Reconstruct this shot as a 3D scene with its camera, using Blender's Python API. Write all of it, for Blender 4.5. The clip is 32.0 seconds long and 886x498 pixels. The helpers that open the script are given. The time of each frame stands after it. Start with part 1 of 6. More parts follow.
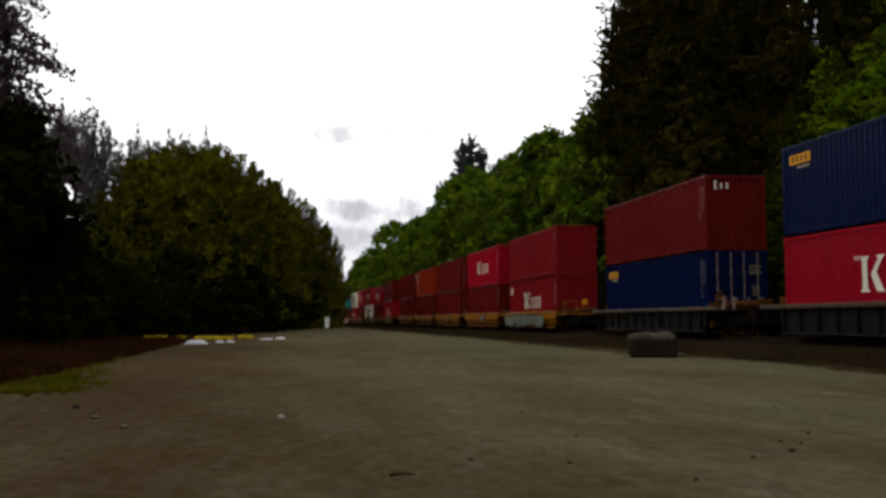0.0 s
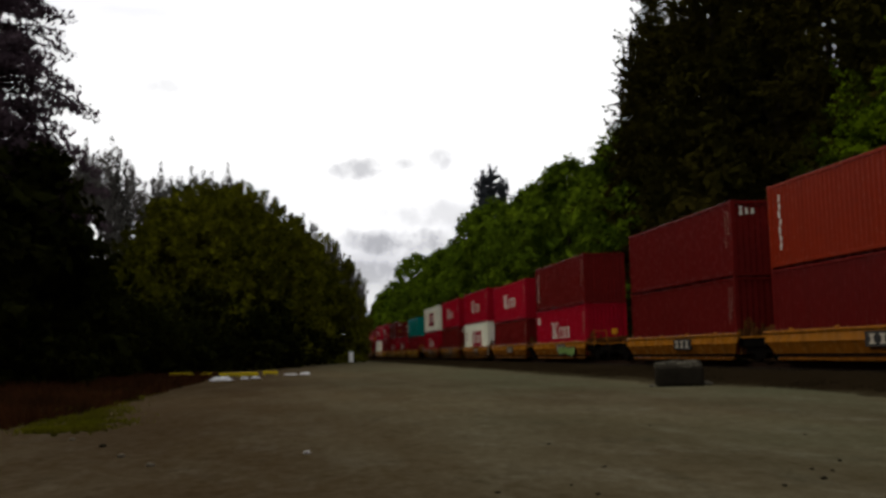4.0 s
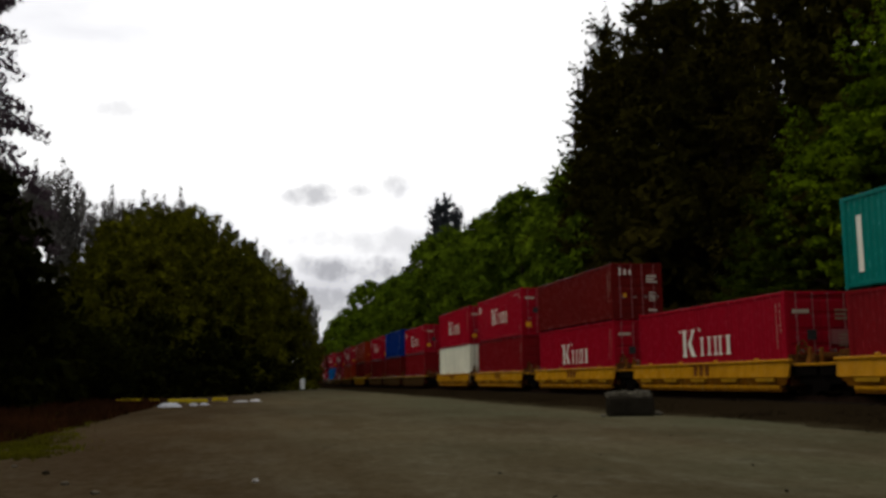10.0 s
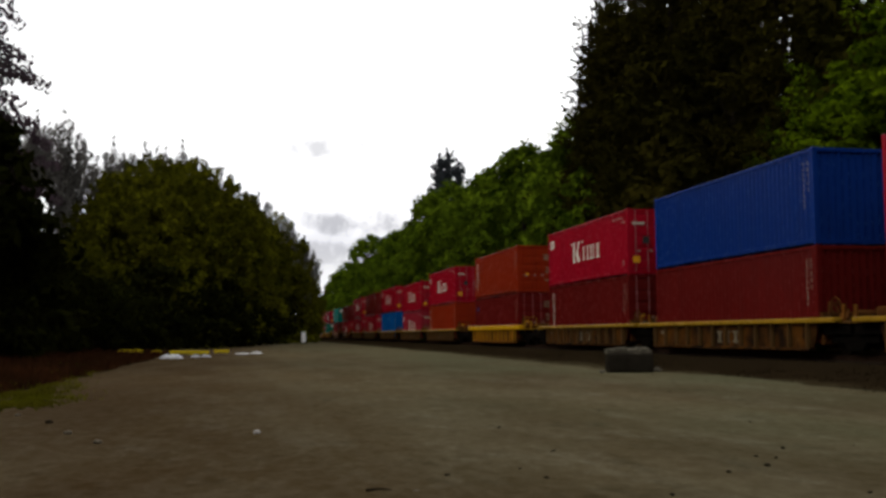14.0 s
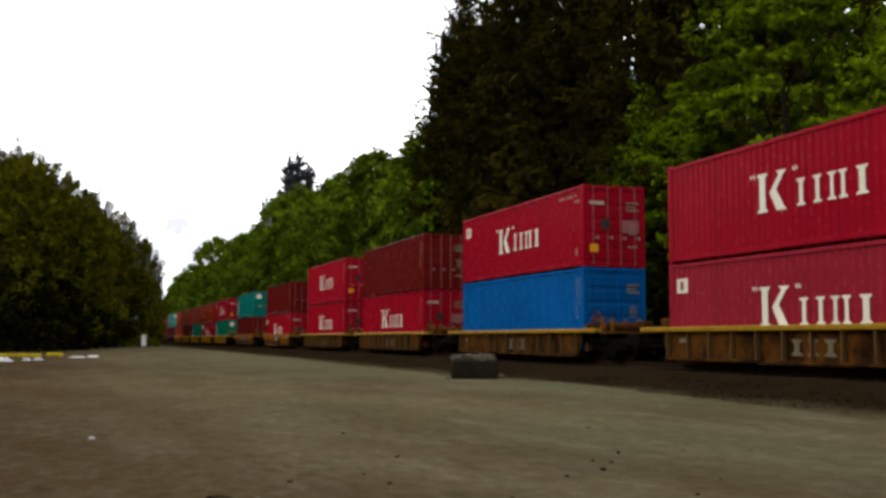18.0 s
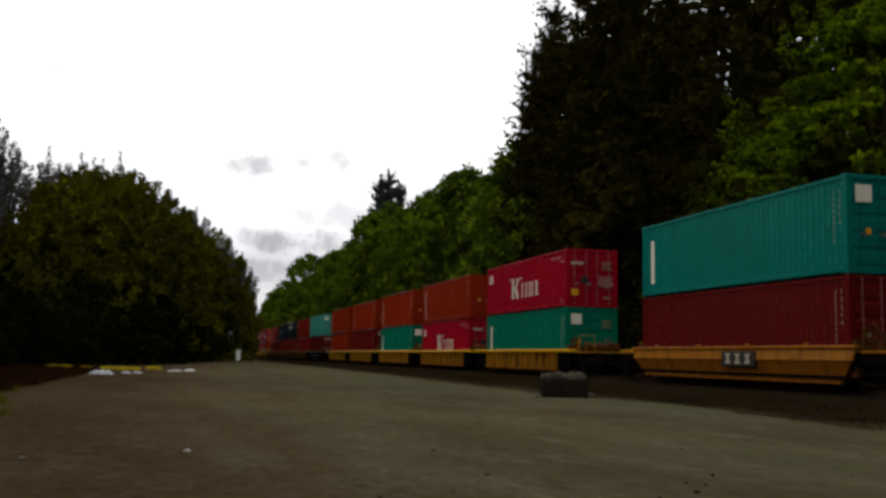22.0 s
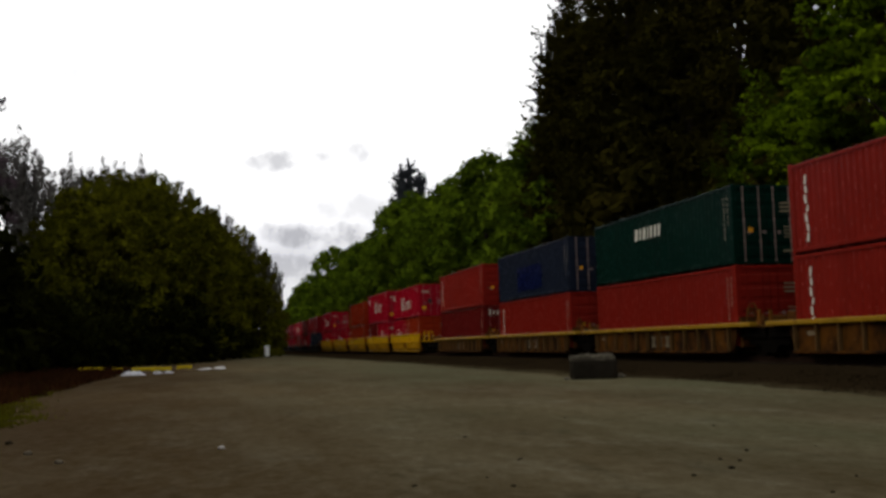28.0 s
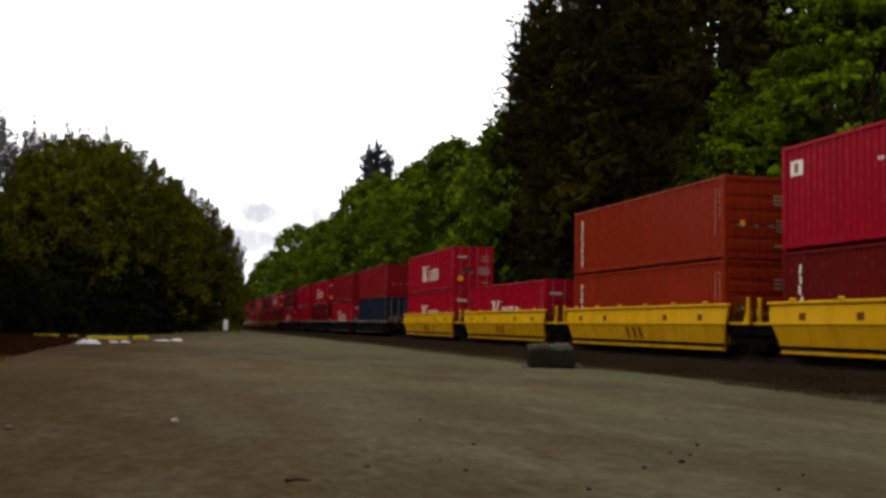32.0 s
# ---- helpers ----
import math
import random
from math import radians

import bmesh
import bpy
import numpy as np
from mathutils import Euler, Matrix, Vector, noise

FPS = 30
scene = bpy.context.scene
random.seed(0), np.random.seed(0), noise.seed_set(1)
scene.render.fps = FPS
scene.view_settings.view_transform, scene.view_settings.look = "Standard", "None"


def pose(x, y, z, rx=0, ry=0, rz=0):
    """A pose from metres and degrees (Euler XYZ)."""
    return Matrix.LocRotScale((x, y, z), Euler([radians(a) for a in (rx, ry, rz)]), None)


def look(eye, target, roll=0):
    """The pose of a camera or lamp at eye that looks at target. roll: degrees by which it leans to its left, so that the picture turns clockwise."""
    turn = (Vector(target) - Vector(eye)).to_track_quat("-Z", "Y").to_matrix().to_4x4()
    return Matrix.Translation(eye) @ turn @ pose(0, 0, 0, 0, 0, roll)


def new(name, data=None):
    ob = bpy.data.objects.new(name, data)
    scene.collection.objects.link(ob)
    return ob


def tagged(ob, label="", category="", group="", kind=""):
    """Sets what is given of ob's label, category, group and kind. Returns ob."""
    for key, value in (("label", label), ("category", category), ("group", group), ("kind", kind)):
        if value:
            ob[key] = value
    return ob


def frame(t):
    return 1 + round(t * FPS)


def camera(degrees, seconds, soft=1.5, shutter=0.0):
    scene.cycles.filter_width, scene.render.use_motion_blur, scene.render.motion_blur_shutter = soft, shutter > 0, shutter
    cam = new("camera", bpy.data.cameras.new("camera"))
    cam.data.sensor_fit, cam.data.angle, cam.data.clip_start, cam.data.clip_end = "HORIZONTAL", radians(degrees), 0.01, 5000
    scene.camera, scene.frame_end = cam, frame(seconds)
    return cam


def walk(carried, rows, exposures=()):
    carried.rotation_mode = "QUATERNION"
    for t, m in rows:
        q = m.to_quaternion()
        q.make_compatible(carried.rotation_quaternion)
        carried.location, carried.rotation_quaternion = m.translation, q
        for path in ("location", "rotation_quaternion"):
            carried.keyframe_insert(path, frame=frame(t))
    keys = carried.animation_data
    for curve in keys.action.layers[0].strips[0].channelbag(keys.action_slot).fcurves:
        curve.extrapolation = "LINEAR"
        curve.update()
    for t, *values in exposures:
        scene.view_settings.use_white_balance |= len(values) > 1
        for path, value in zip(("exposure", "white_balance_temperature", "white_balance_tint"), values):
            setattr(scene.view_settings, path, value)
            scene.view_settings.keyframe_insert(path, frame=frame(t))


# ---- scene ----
# the hand-held camera turns on one spot beside the track
cam = camera(46.1, 32.0, soft=3.2)
PATH = [
    (0, pose(0, 0, 1.15, 93.87, 0.49, -9.35)),
    (0.5, pose(0, 0, 1.15, 94.35, 1.30, -8.89)),
    (1, pose(0, 0, 1.15, 95.12, 1.20, -10.22)),
    (1.5, pose(0, 0, 1.15, 95.64, 0.96, -9.52)),
    (2, pose(0, 0, 1.15, 96.53, 1.65, -9.57)),
    (2.5, pose(0, 0, 1.15, 95.75, 2.06, -8.46)),
    (3, pose(0, 0, 1.15, 95.71, 2.18, -8.52)),
    (3.5, pose(0, 0, 1.15, 95.71, 1.37, -8.39)),
    (5.5, pose(0, 0, 1.15, 95.58, 2.87, -6.43)),
    (6, pose(0, 0, 1.15, 96.01, 2.89, -7.51)),
    (6.5, pose(0, 0, 1.15, 96.77, 1.89, -9.33)),
    (7, pose(0, 0, 1.15, 98.59, 2.17, -10.10)),
    (7.5, pose(0, 0, 1.15, 100.19, 1.82, -10.66)),
    (8, pose(0, 0, 1.15, 98.82, 2.24, -11.40)),
    (8.5, pose(0, 0, 1.15, 98.49, 1.36, -11.74)),
    (9, pose(0, 0, 1.15, 98.30, 0.90, -12.26)),
    (9.5, pose(0, 0, 1.15, 97.17, 0.93, -11.70)),
    (10, pose(0, 0, 1.15, 97.13, 1.04, -10.64)),
    (10.5, pose(0, 0, 1.15, 97.15, 1.48, -10.64)),
    (11, pose(0, 0, 1.15, 96.69, 1.47, -10.52)),
    (11.5, pose(0, 0, 1.15, 96.79, 1.43, -11.98)),
    (12, pose(0, 0, 1.15, 96.49, 1.01, -11.71)),
    (12.5, pose(0, 0, 1.15, 95.71, 0.93, -10.91)),
    (13, pose(0, 0, 1.15, 95.25, 1.10, -10.81)),
    (13.5, pose(0, 0, 1.15, 94.96, 0.91, -10.10)),
    (15.5, pose(0, 0, 1.15, 93.98, -2.65, -13.94)),
    (16, pose(0, 0, 1.15, 93.81, -1.52, -16.64)),
    (16.5, pose(0, 0, 1.15, 95.43, -1.19, -21.03)),
    (17, pose(0, 0, 1.15, 97.31, 0.25, -20.26)),
    (17.5, pose(0, 0, 1.15, 95.63, -0.09, -22.26)),
    (18, pose(0, 0, 1.15, 94.96, -0.21, -18.99)),
    (18.5, pose(0, 0, 1.15, 94.66, 0.35, -16.78)),
    (19, pose(0, 0, 1.15, 95.36, 0.46, -17.05)),
    (19.5, pose(0, 0, 1.15, 94.72, 0.07, -18.04)),
    (20, pose(0, 0, 1.15, 95.01, 0.70, -17.70)),
    (20.5, pose(0, 0, 1.15, 93.48, 0.40, -15.50)),
    (21, pose(0, 0, 1.15, 93.99, 0.05, -13.96)),
    (21.5, pose(0, 0, 1.15, 94.67, 0.36, -10.39)),
    (22, pose(0, 0, 1.15, 95.87, -0.83, -14.08)),
    (22.5, pose(0, 0, 1.15, 97.46, 0.70, -16.69)),
    (23, pose(0, 0, 1.15, 99.86, 3.91, -15.80)),
    (23.5, pose(0, 0, 1.15, 98.69, 4.55, -13.65)),
    (24, pose(0, 0, 1.15, 97.12, 2.59, -13.33)),
    (24.5, pose(0, 0, 1.15, 96.79, 1.86, -14.29)),
    (25, pose(0, 0, 1.15, 95.71, 0.42, -14.97)),
    (25.5, pose(0, 0, 1.15, 95.63, 0.30, -14.14)),
    (27.5, pose(0, 0, 1.15, 94.58, 1.74, -13.48)),
    (28, pose(0, 0, 1.15, 95.19, 1.67, -12.56)),
    (28.5, pose(0, 0, 1.15, 95.82, 0.61, -12.21)),
    (29, pose(0, 0, 1.15, 94.46, 1.15, -10.68)),
    (29.5, pose(0, 0, 1.15, 94.03, 1.71, -10.88)),
    (30, pose(0, 0, 1.15, 94.28, 2.09, -11.39)),
    (30.5, pose(0, 0, 1.15, 94.49, 1.60, -11.93)),
    (31, pose(0, 0, 1.15, 94.63, 0.75, -12.05)),
    (31.5, pose(0, 0, 1.15, 93.75, -0.55, -13.23)),
    (32, pose(0, 0, 1.15, 94.27, -1.01, -14.77)),
]
# the camera's own metering: a little brighter where less sky is in view
METER = [(0, -0.22), (3, -0.47), (6, -0.52), (8, -0.62), (9, -0.64), (10, -0.57), (12, -0.47), (13.5, -0.32), (15.5, 0.13), (16, 0.13), (16.5, 0.23), (17, 0.08), (18, 0.48), (19, 0.13), (20, 0.08), (21, 0.08), (22, -0.42), (23, -0.72), (24, -0.57), (25, -0.57), (28, -0.42), (30, -0.42), (31, -0.32), (32, 0.18)]
walk(cam, PATH, METER)

# ---- light ----
world = bpy.data.worlds.new("world")
scene.world = world
world.use_nodes = True
wn, wl = world.node_tree.nodes, world.node_tree.links
wn.clear()


def wnode(kind, **values):
    n = wn.new(kind)
    for k, v in values.items():
        n.inputs[k].default_value = v
    return n


sky = wnode("ShaderNodeTexSky")
sky.sky_type, sky.sun_disc = "NISHITA", False
sky.sun_elevation, sky.sun_rotation = radians(39), radians(-76)
coord = wnode("ShaderNodeTexCoord")
stretch = wnode("ShaderNodeMapping")
stretch.inputs["Scale"].default_value = (1.0, 1.0, 3.2)
clouds = wnode("ShaderNodeTexNoise", Scale=2.4, Detail=7.0, Roughness=0.55)
ramp = wnode("ShaderNodeValToRGB")
ramp.color_ramp.elements[0].position, ramp.color_ramp.elements[0].color = 0.34, (12.6, 12.6, 13.3, 1)
ramp.color_ramp.elements[1].position, ramp.color_ramp.elements[1].color = 0.54, (17.6, 17.5, 17.5, 1)
cover = wnode("ShaderNodeMix")
cover.data_type = "RGBA"
cover.inputs[0].default_value = 0.95
back = wnode("ShaderNodeBackground", Strength=0.1)
wout = wnode("ShaderNodeOutputWorld")
wl.new(coord.outputs["Generated"], stretch.inputs["Vector"])
wl.new(stretch.outputs["Vector"], clouds.inputs["Vector"])
wl.new(clouds.outputs["Fac"], ramp.inputs["Fac"])


def wmath(op, a, b):
    n = wn.new("ShaderNodeMath")
    n.operation = op
    for i, v in enumerate((a, b)):
        if isinstance(v, (int, float)):
            n.inputs[i].default_value = v
        else:
            wl.new(v, n.inputs[i])
    return n.outputs[0]


# a few low grey clouds: compass bearing and height in degrees, half width, half height, depth
split = wn.new("ShaderNodeSeparateXYZ")
wl.new(coord.outputs["Generated"], split.inputs[0])
frayed = wnode("ShaderNodeTexNoise", Scale=26.0, Detail=7.0, Roughness=0.68)
wl.new(coord.outputs["Generated"], frayed.inputs["Vector"])
ahead = wmath("MAXIMUM", split.outputs[1], 0.02)
across, above = wmath("DIVIDE", split.outputs[0], ahead), wmath("DIVIDE", split.outputs[2], ahead)
grey = None
for az, el, wide, high, deep in ((3.3, 10.2, 2.0, 0.62, 0.60), (6.1, 10.4, 1.2, 0.40, 0.46), (8.0, 10.8, 0.9, 0.7, 0.46),
                                 (6.0, 6.0, 3.4, 0.8, 0.74), (4.6, 4.2, 3.6, 1.1, 0.66), (-6.9, 14.4, 1.4, 0.5, 0.26), (7.6, 5.2, 2.6, 0.5, 0.66),
                                 (5.5, 3.6, 9.0, 2.6, 0.44), (7.4, 7.6, 4.0, 0.7, 0.32)):
    dx = wmath("DIVIDE", wmath("SUBTRACT", across, math.tan(radians(az))), math.tan(radians(wide)))
    dz = wmath("DIVIDE", wmath("SUBTRACT", above, math.tan(radians(el)) / math.cos(radians(az))), math.tan(radians(high)))
    far = wmath("ADD", wmath("MULTIPLY", dx, dx), wmath("MULTIPLY", dz, dz))
    ragged = wmath("ADD", far, wmath("MULTIPLY", wmath("SUBTRACT", frayed.outputs["Fac"], 0.5), 6.0))
    fall = wmath("MULTIPLY", wmath("MINIMUM", wmath("MAXIMUM", wmath("MULTIPLY", wmath("SUBTRACT", 1.3, ragged), 0.7), 0.0), 1.0), deep)
    grey = fall if grey is None else wmath("MAXIMUM", grey, fall)
dim = wn.new("ShaderNodeMix")
dim.data_type = "RGBA"
wl.new(grey, dim.inputs[0])
wl.new(ramp.outputs["Color"], dim.inputs[6])
dim.inputs[7].default_value = (4.1, 4.1, 4.6, 1)
wl.new(sky.outputs["Color"], cover.inputs[6])
wl.new(dim.outputs[2], cover.inputs[7])
wl.new(cover.outputs[2], back.inputs["Color"])
wl.new(back.outputs["Background"], wout.inputs["Surface"])

sun = new("sun", bpy.data.lights.new("sun", "SUN"))
sun.data.energy, sun.data.angle, sun.data.color = 0.70, radians(20), (1.0, 0.93, 0.82)
sun.matrix_world = look((-66, 16, 55), (0, 0, 0))

# ---- materials ----


def material(name, build):
    m = bpy.data.materials.new(name)
    m.use_nodes = True
    nt = m.node_tree
    nt.nodes.clear()
    out = nt.nodes.new("ShaderNodeOutputMaterial")
    p = nt.nodes.new("ShaderNodeBsdfPrincipled")
    nt.links.new(p.outputs[0], out.inputs["Surface"])
    build(nt, p)
    return m


def node(nt, kind, **values):
    n = nt.nodes.new(kind)
    for k, v in values.items():
        n.inputs[k.replace("_", " ")].default_value = v
    return n


def noise_of(nt, scale, detail=4.0, rough=0.6, squash=(1, 1, 1), source="Object"):
    c = node(nt, "ShaderNodeTexCoord")
    mp = node(nt, "ShaderNodeMapping")
    mp.inputs["Scale"].default_value = squash
    n = node(nt, "ShaderNodeTexNoise", Scale=scale, Detail=detail, Roughness=rough)
    nt.links.new(c.outputs[source], mp.inputs["Vector"])
    nt.links.new(mp.outputs["Vector"], n.inputs["Vector"])
    return n.outputs["Fac"]


def ramped(nt, value, lo, hi):
    r = node(nt, "ShaderNodeMapRange", From_Min=lo, From_Max=hi)
    nt.links.new(value, r.inputs["Value"])
    return r.outputs["Result"]


def mixed(nt, fac, a, b):
    m = node(nt, "ShaderNodeMix")
    m.data_type = "RGBA"
    for value, socket in ((fac, m.inputs[0]), (a, m.inputs[6]), (b, m.inputs[7])):
        if isinstance(value, bpy.types.NodeSocket):
            nt.links.new(value, socket)
        elif isinstance(value, (int, float)):
            socket.default_value = value
        else:
            socket.default_value = (*value, 1)
    return m.outputs[2]


def bumped(nt, p, value, strength, distance):
    b = node(nt, "ShaderNodeBump", Strength=strength, Distance=distance)
    nt.links.new(value, b.inputs["Height"])
    nt.links.new(b.outputs["Normal"], p.inputs["Normal"])


def shade(c, k):
    return tuple(v * k for v in c)


def paint(name, c, rust=0.2, rough=0.55, dirt=0.3, sheen=0.02):
    """Weathered paint on steel: fading, rain streaks, rust bloom."""
    def build(nt, p):
        info = node(nt, "ShaderNodeObjectInfo")
        faded = mixed(nt, ramped(nt, noise_of(nt, 0.45, 3), 0.3, 0.75), shade(c, 0.86), shade(c, 1.14))
        tone = mixed(nt, info.outputs["Random"], faded, shade(c, 0.9))
        streak = ramped(nt, noise_of(nt, 1.6, 4, 0.6, (1, 1, 0.06)), 0.45, 0.85)
        amount = node(nt, "ShaderNodeMath")
        amount.operation = "MULTIPLY"
        amount.inputs[1].default_value = dirt
        nt.links.new(streak, amount.inputs[0])
        grimy = mixed(nt, amount.outputs[0], tone, mixed(nt, 0.4, shade(c, 0.55), (0.016, 0.010, 0.007)))
        spots = ramped(nt, noise_of(nt, 1.7, 6, 0.65), 0.74 - 0.1 * rust, 0.84 - 0.05 * rust)
        nt.links.new(mixed(nt, spots, grimy, mixed(nt, 0.4, shade(c, 0.5), (0.075, 0.028, 0.012))), p.inputs["Base Color"])
        nt.links.new(ramped(nt, noise_of(nt, 4, 3), 1.2 - 2 * rough, 2.1 - rough * 0.6), p.inputs["Roughness"])
        p.inputs["Specular IOR Level"].default_value = sheen
        bumped(nt, p, noise_of(nt, 0.9, 3), 0.15, 0.03)
    return material(name, build)


def plain(name, a, b, scale=6.0, rough=0.8, metal=0.0, bump=0.4, depth=0.02, fine=60.0):
    """Two-toned rough surface with fine relief."""
    def build(nt, p):
        big = ramped(nt, noise_of(nt, scale, 6, 0.65), 0.3, 0.7)
        small = ramped(nt, noise_of(nt, fine, 3), 0.25, 0.75)
        base = mixed(nt, big, a, b)
        base = mixed(nt, small, base, mixed(nt, 0.5, base, shade(b, 1.3)))
        nt.links.new(base, p.inputs["Base Color"])
        p.inputs["Roughness"].default_value, p.inputs["Metallic"].default_value, p.inputs["Specular IOR Level"].default_value = rough, metal, 0.0
        bumped(nt, p, noise_of(nt, fine * 0.5, 5), bump, depth)
    return material(name, build)


def leafy(name, a, b, c):
    """Leaves: each leaf its own green, lit tufts and shaded gaps coloured in by noise, a little light passing through.
    """
    def build(nt, p):
        g = node(nt, "ShaderNodeNewGeometry")
        info = node(nt, "ShaderNodeObjectInfo")
        # bright and dark tufts stand for lit clumps and the shade between them
        lit_tuft = ramped(nt, noise_of(nt, 0.6, 4, 0.65), 0.40, 0.64)
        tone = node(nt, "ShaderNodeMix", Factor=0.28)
        nt.links.new(lit_tuft, tone.inputs["A"])
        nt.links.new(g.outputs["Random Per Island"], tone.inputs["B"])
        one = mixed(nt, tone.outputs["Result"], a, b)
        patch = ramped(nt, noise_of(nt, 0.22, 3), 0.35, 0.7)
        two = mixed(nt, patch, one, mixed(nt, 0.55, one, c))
        three = mixed(nt, info.outputs["Random"], two, mixed(nt, 0.3, two, a))
        nt.links.new(three, p.inputs["Base Color"])
        p.inputs["Roughness"].default_value = 0.6
        p.inputs["Specular IOR Level"].default_value = 0.0
        tr = node(nt, "ShaderNodeBsdfTranslucent")
        nt.links.new(three, tr.inputs["Color"])
        mx = node(nt, "ShaderNodeMixShader", Fac=0.25)
        nt.links.new(p.outputs[0], mx.inputs[1])
        nt.links.new(tr.outputs[0], mx.inputs[2])
        out = [n for n in nt.nodes if n.type == "OUTPUT_MATERIAL"][0]
        nt.links.new(mx.outputs[0], out.inputs["Surface"])
    return material(name, build)


PAINT = {
    "K": paint("crimson_paint", (0.222, 0.0036, 0.0115)),
    "R": paint("sun_faded_crimson_paint", (0.215, 0.014, 0.024), rust=0.1),
    "M": paint("maroon_paint", (0.084, 0.006, 0.005)),
    "P": paint("faded_red_paint", (0.135, 0.006, 0.008)),
    "O": paint("brick_red_paint", (0.170, 0.015, 0.004)),
    "Q": paint("red_oxide_paint", (0.155, 0.010, 0.006)),
    "B": paint("bright_blue_paint", (0.002, 0.066, 0.22)),
    "V": paint("royal_blue_paint", (0.003, 0.020, 0.125)),
    "A": paint("slate_navy_paint", (0.0085, 0.0115, 0.020)),
    "N": paint("navy_paint", (0.002, 0.0055, 0.029)),
    "T": paint("teal_paint", (0.002, 0.118, 0.094)),
    "J": paint("sea_green_paint", (0.002, 0.110, 0.064)),
    "C": paint("pale_teal_paint", (0.04, 0.24, 0.18)),
    "G": paint("dark_green_paint", (0.0015, 0.012, 0.008)),
    "W": paint("white_paint", (0.60, 0.59, 0.45), rust=0.5, dirt=0.5),
}
WORD = {"K": "crimson", "R": "sun-faded crimson", "M": "maroon", "P": "faded red", "O": "brick red", "Q": "red oxide", "B": "bright blue", "V": "royal blue",
        "A": "slate navy", "N": "navy blue", "T": "teal", "J": "sea green", "C": "pale teal", "G": "dark green", "W": "white"}
m_white = paint("white_lettering", (0.60, 0.57, 0.47), rust=0.1, dirt=0.2)
m_panel_blue = paint("repainted_blue_panel", (0.002, 0.0045, 0.029))
m_serial = paint("worn_serial_lettering", (0.34, 0.29, 0.22), rust=0.8, dirt=0.4)
m_pink_code = paint("faded_pink_lettering", (0.30, 0.16, 0.14), rust=0.6)
m_red = paint("red_panel", (0.20, 0.004, 0.015), rust=0.1)
m_yellow_mark = paint("yellow_marking", (0.55, 0.25, 0.012), rust=0.1)
m_galv = plain("galvanised_steel", (0.12, 0.085, 0.075), (0.20, 0.15, 0.13), 4, 0.7, 0.1, 0.1)
m_rust = paint("rusty_yellow_paint", (0.085, 0.042, 0.010), rust=2.0, dirt=0.8)
m_orange = paint("faded_orange_paint", (0.245, 0.090, 0.007), rust=1.9, dirt=0.9)
m_yellow = paint("fresh_yellow_paint", (0.47, 0.25, 0.004), rust=0.3, dirt=0.35)
m_sooty = paint("sooty_grey_paint", (0.012, 0.011, 0.010), rust=1.0, dirt=0.6)
m_dark = plain("dark_steel", (0.002, 0.0017, 0.0014), (0.005, 0.004, 0.003), 5, 0.85, 0.0)
m_wheel = plain("wheel_steel", (0.003, 0.0024, 0.0018), (0.007, 0.005, 0.0035), 5, 0.8, 0.0)
m_rail = plain("rail_steel", (0.010, 0.006, 0.004), (0.024, 0.014, 0.009), 3, 0.7, 0.0)
m_plate = plain("black_plate", (0.015, 0.014, 0.014), (0.03, 0.028, 0.026), 3, 0.7)


def ballast_build(nt, p):
    where = node(nt, "ShaderNodeSeparateXYZ")
    coord = node(nt, "ShaderNodeTexCoord")
    nt.links.new(coord.outputs["Object"], where.inputs[0])
    edge = node(nt, "ShaderNodeMapRange")
    for k, v in (("From Min", 10.9), ("From Max", 13.6), ("To Min", 1.0), ("To Max", 0.0)):
        edge.inputs[k].default_value = v
    nt.links.new(where.outputs[0], edge.inputs["Value"])
    rag = node(nt, "ShaderNodeMath")
    rag.operation = "ADD"
    nt.links.new(edge.outputs[0], rag.inputs[0])
    nt.links.new(noise_of(nt, 0.7, 7, 0.7, (1, 0.5, 1)), rag.inputs[1])
    dirt = ramped(nt, rag.outputs[0], 0.82, 1.25)
    stone = mixed(nt, ramped(nt, noise_of(nt, 9, 6, 0.65), 0.3, 0.7), (0.006, 0.0042, 0.0020), (0.020, 0.0135, 0.0068))
    soil = mixed(nt, ramped(nt, noise_of(nt, 5, 6, 0.7), 0.35, 0.65), (0.026, 0.019, 0.009), (0.058, 0.048, 0.026))
    nt.links.new(mixed(nt, dirt, stone, soil), p.inputs["Base Color"])
    p.inputs["Roughness"].default_value = 0.95
    p.inputs["Specular IOR Level"].default_value = 0.0
    bumped(nt, p, noise_of(nt, 9, 5), 0.8, 0.03)


m_ballast = material("ballast_stone", ballast_build)
m_tie = plain("creosoted_timber", (0.008, 0.006, 0.004), (0.020, 0.015, 0.011), 3, 0.9)
m_concrete = plain("weathered_concrete", (0.007, 0.0055, 0.004), (0.020, 0.017, 0.012), 3, 0.9, 0, 0.6, 0.02, 40)
m_bark = plain("bark", (0.006, 0.0045, 0.003), (0.018, 0.014, 0.010), 3, 0.95, 0, 0.8, 0.04, 20)
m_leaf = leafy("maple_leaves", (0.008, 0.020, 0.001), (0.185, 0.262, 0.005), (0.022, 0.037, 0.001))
# dark copy of the maple leaves, with the shade put into the colour
m_shade_leaf = leafy("shaded_maple_leaves", (0.004, 0.008, 0.001), (0.050, 0.068, 0.003), (0.012, 0.016, 0.001))
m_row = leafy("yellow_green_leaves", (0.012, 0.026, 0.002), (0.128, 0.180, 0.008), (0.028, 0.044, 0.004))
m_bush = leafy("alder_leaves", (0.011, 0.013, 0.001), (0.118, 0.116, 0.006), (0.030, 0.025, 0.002))
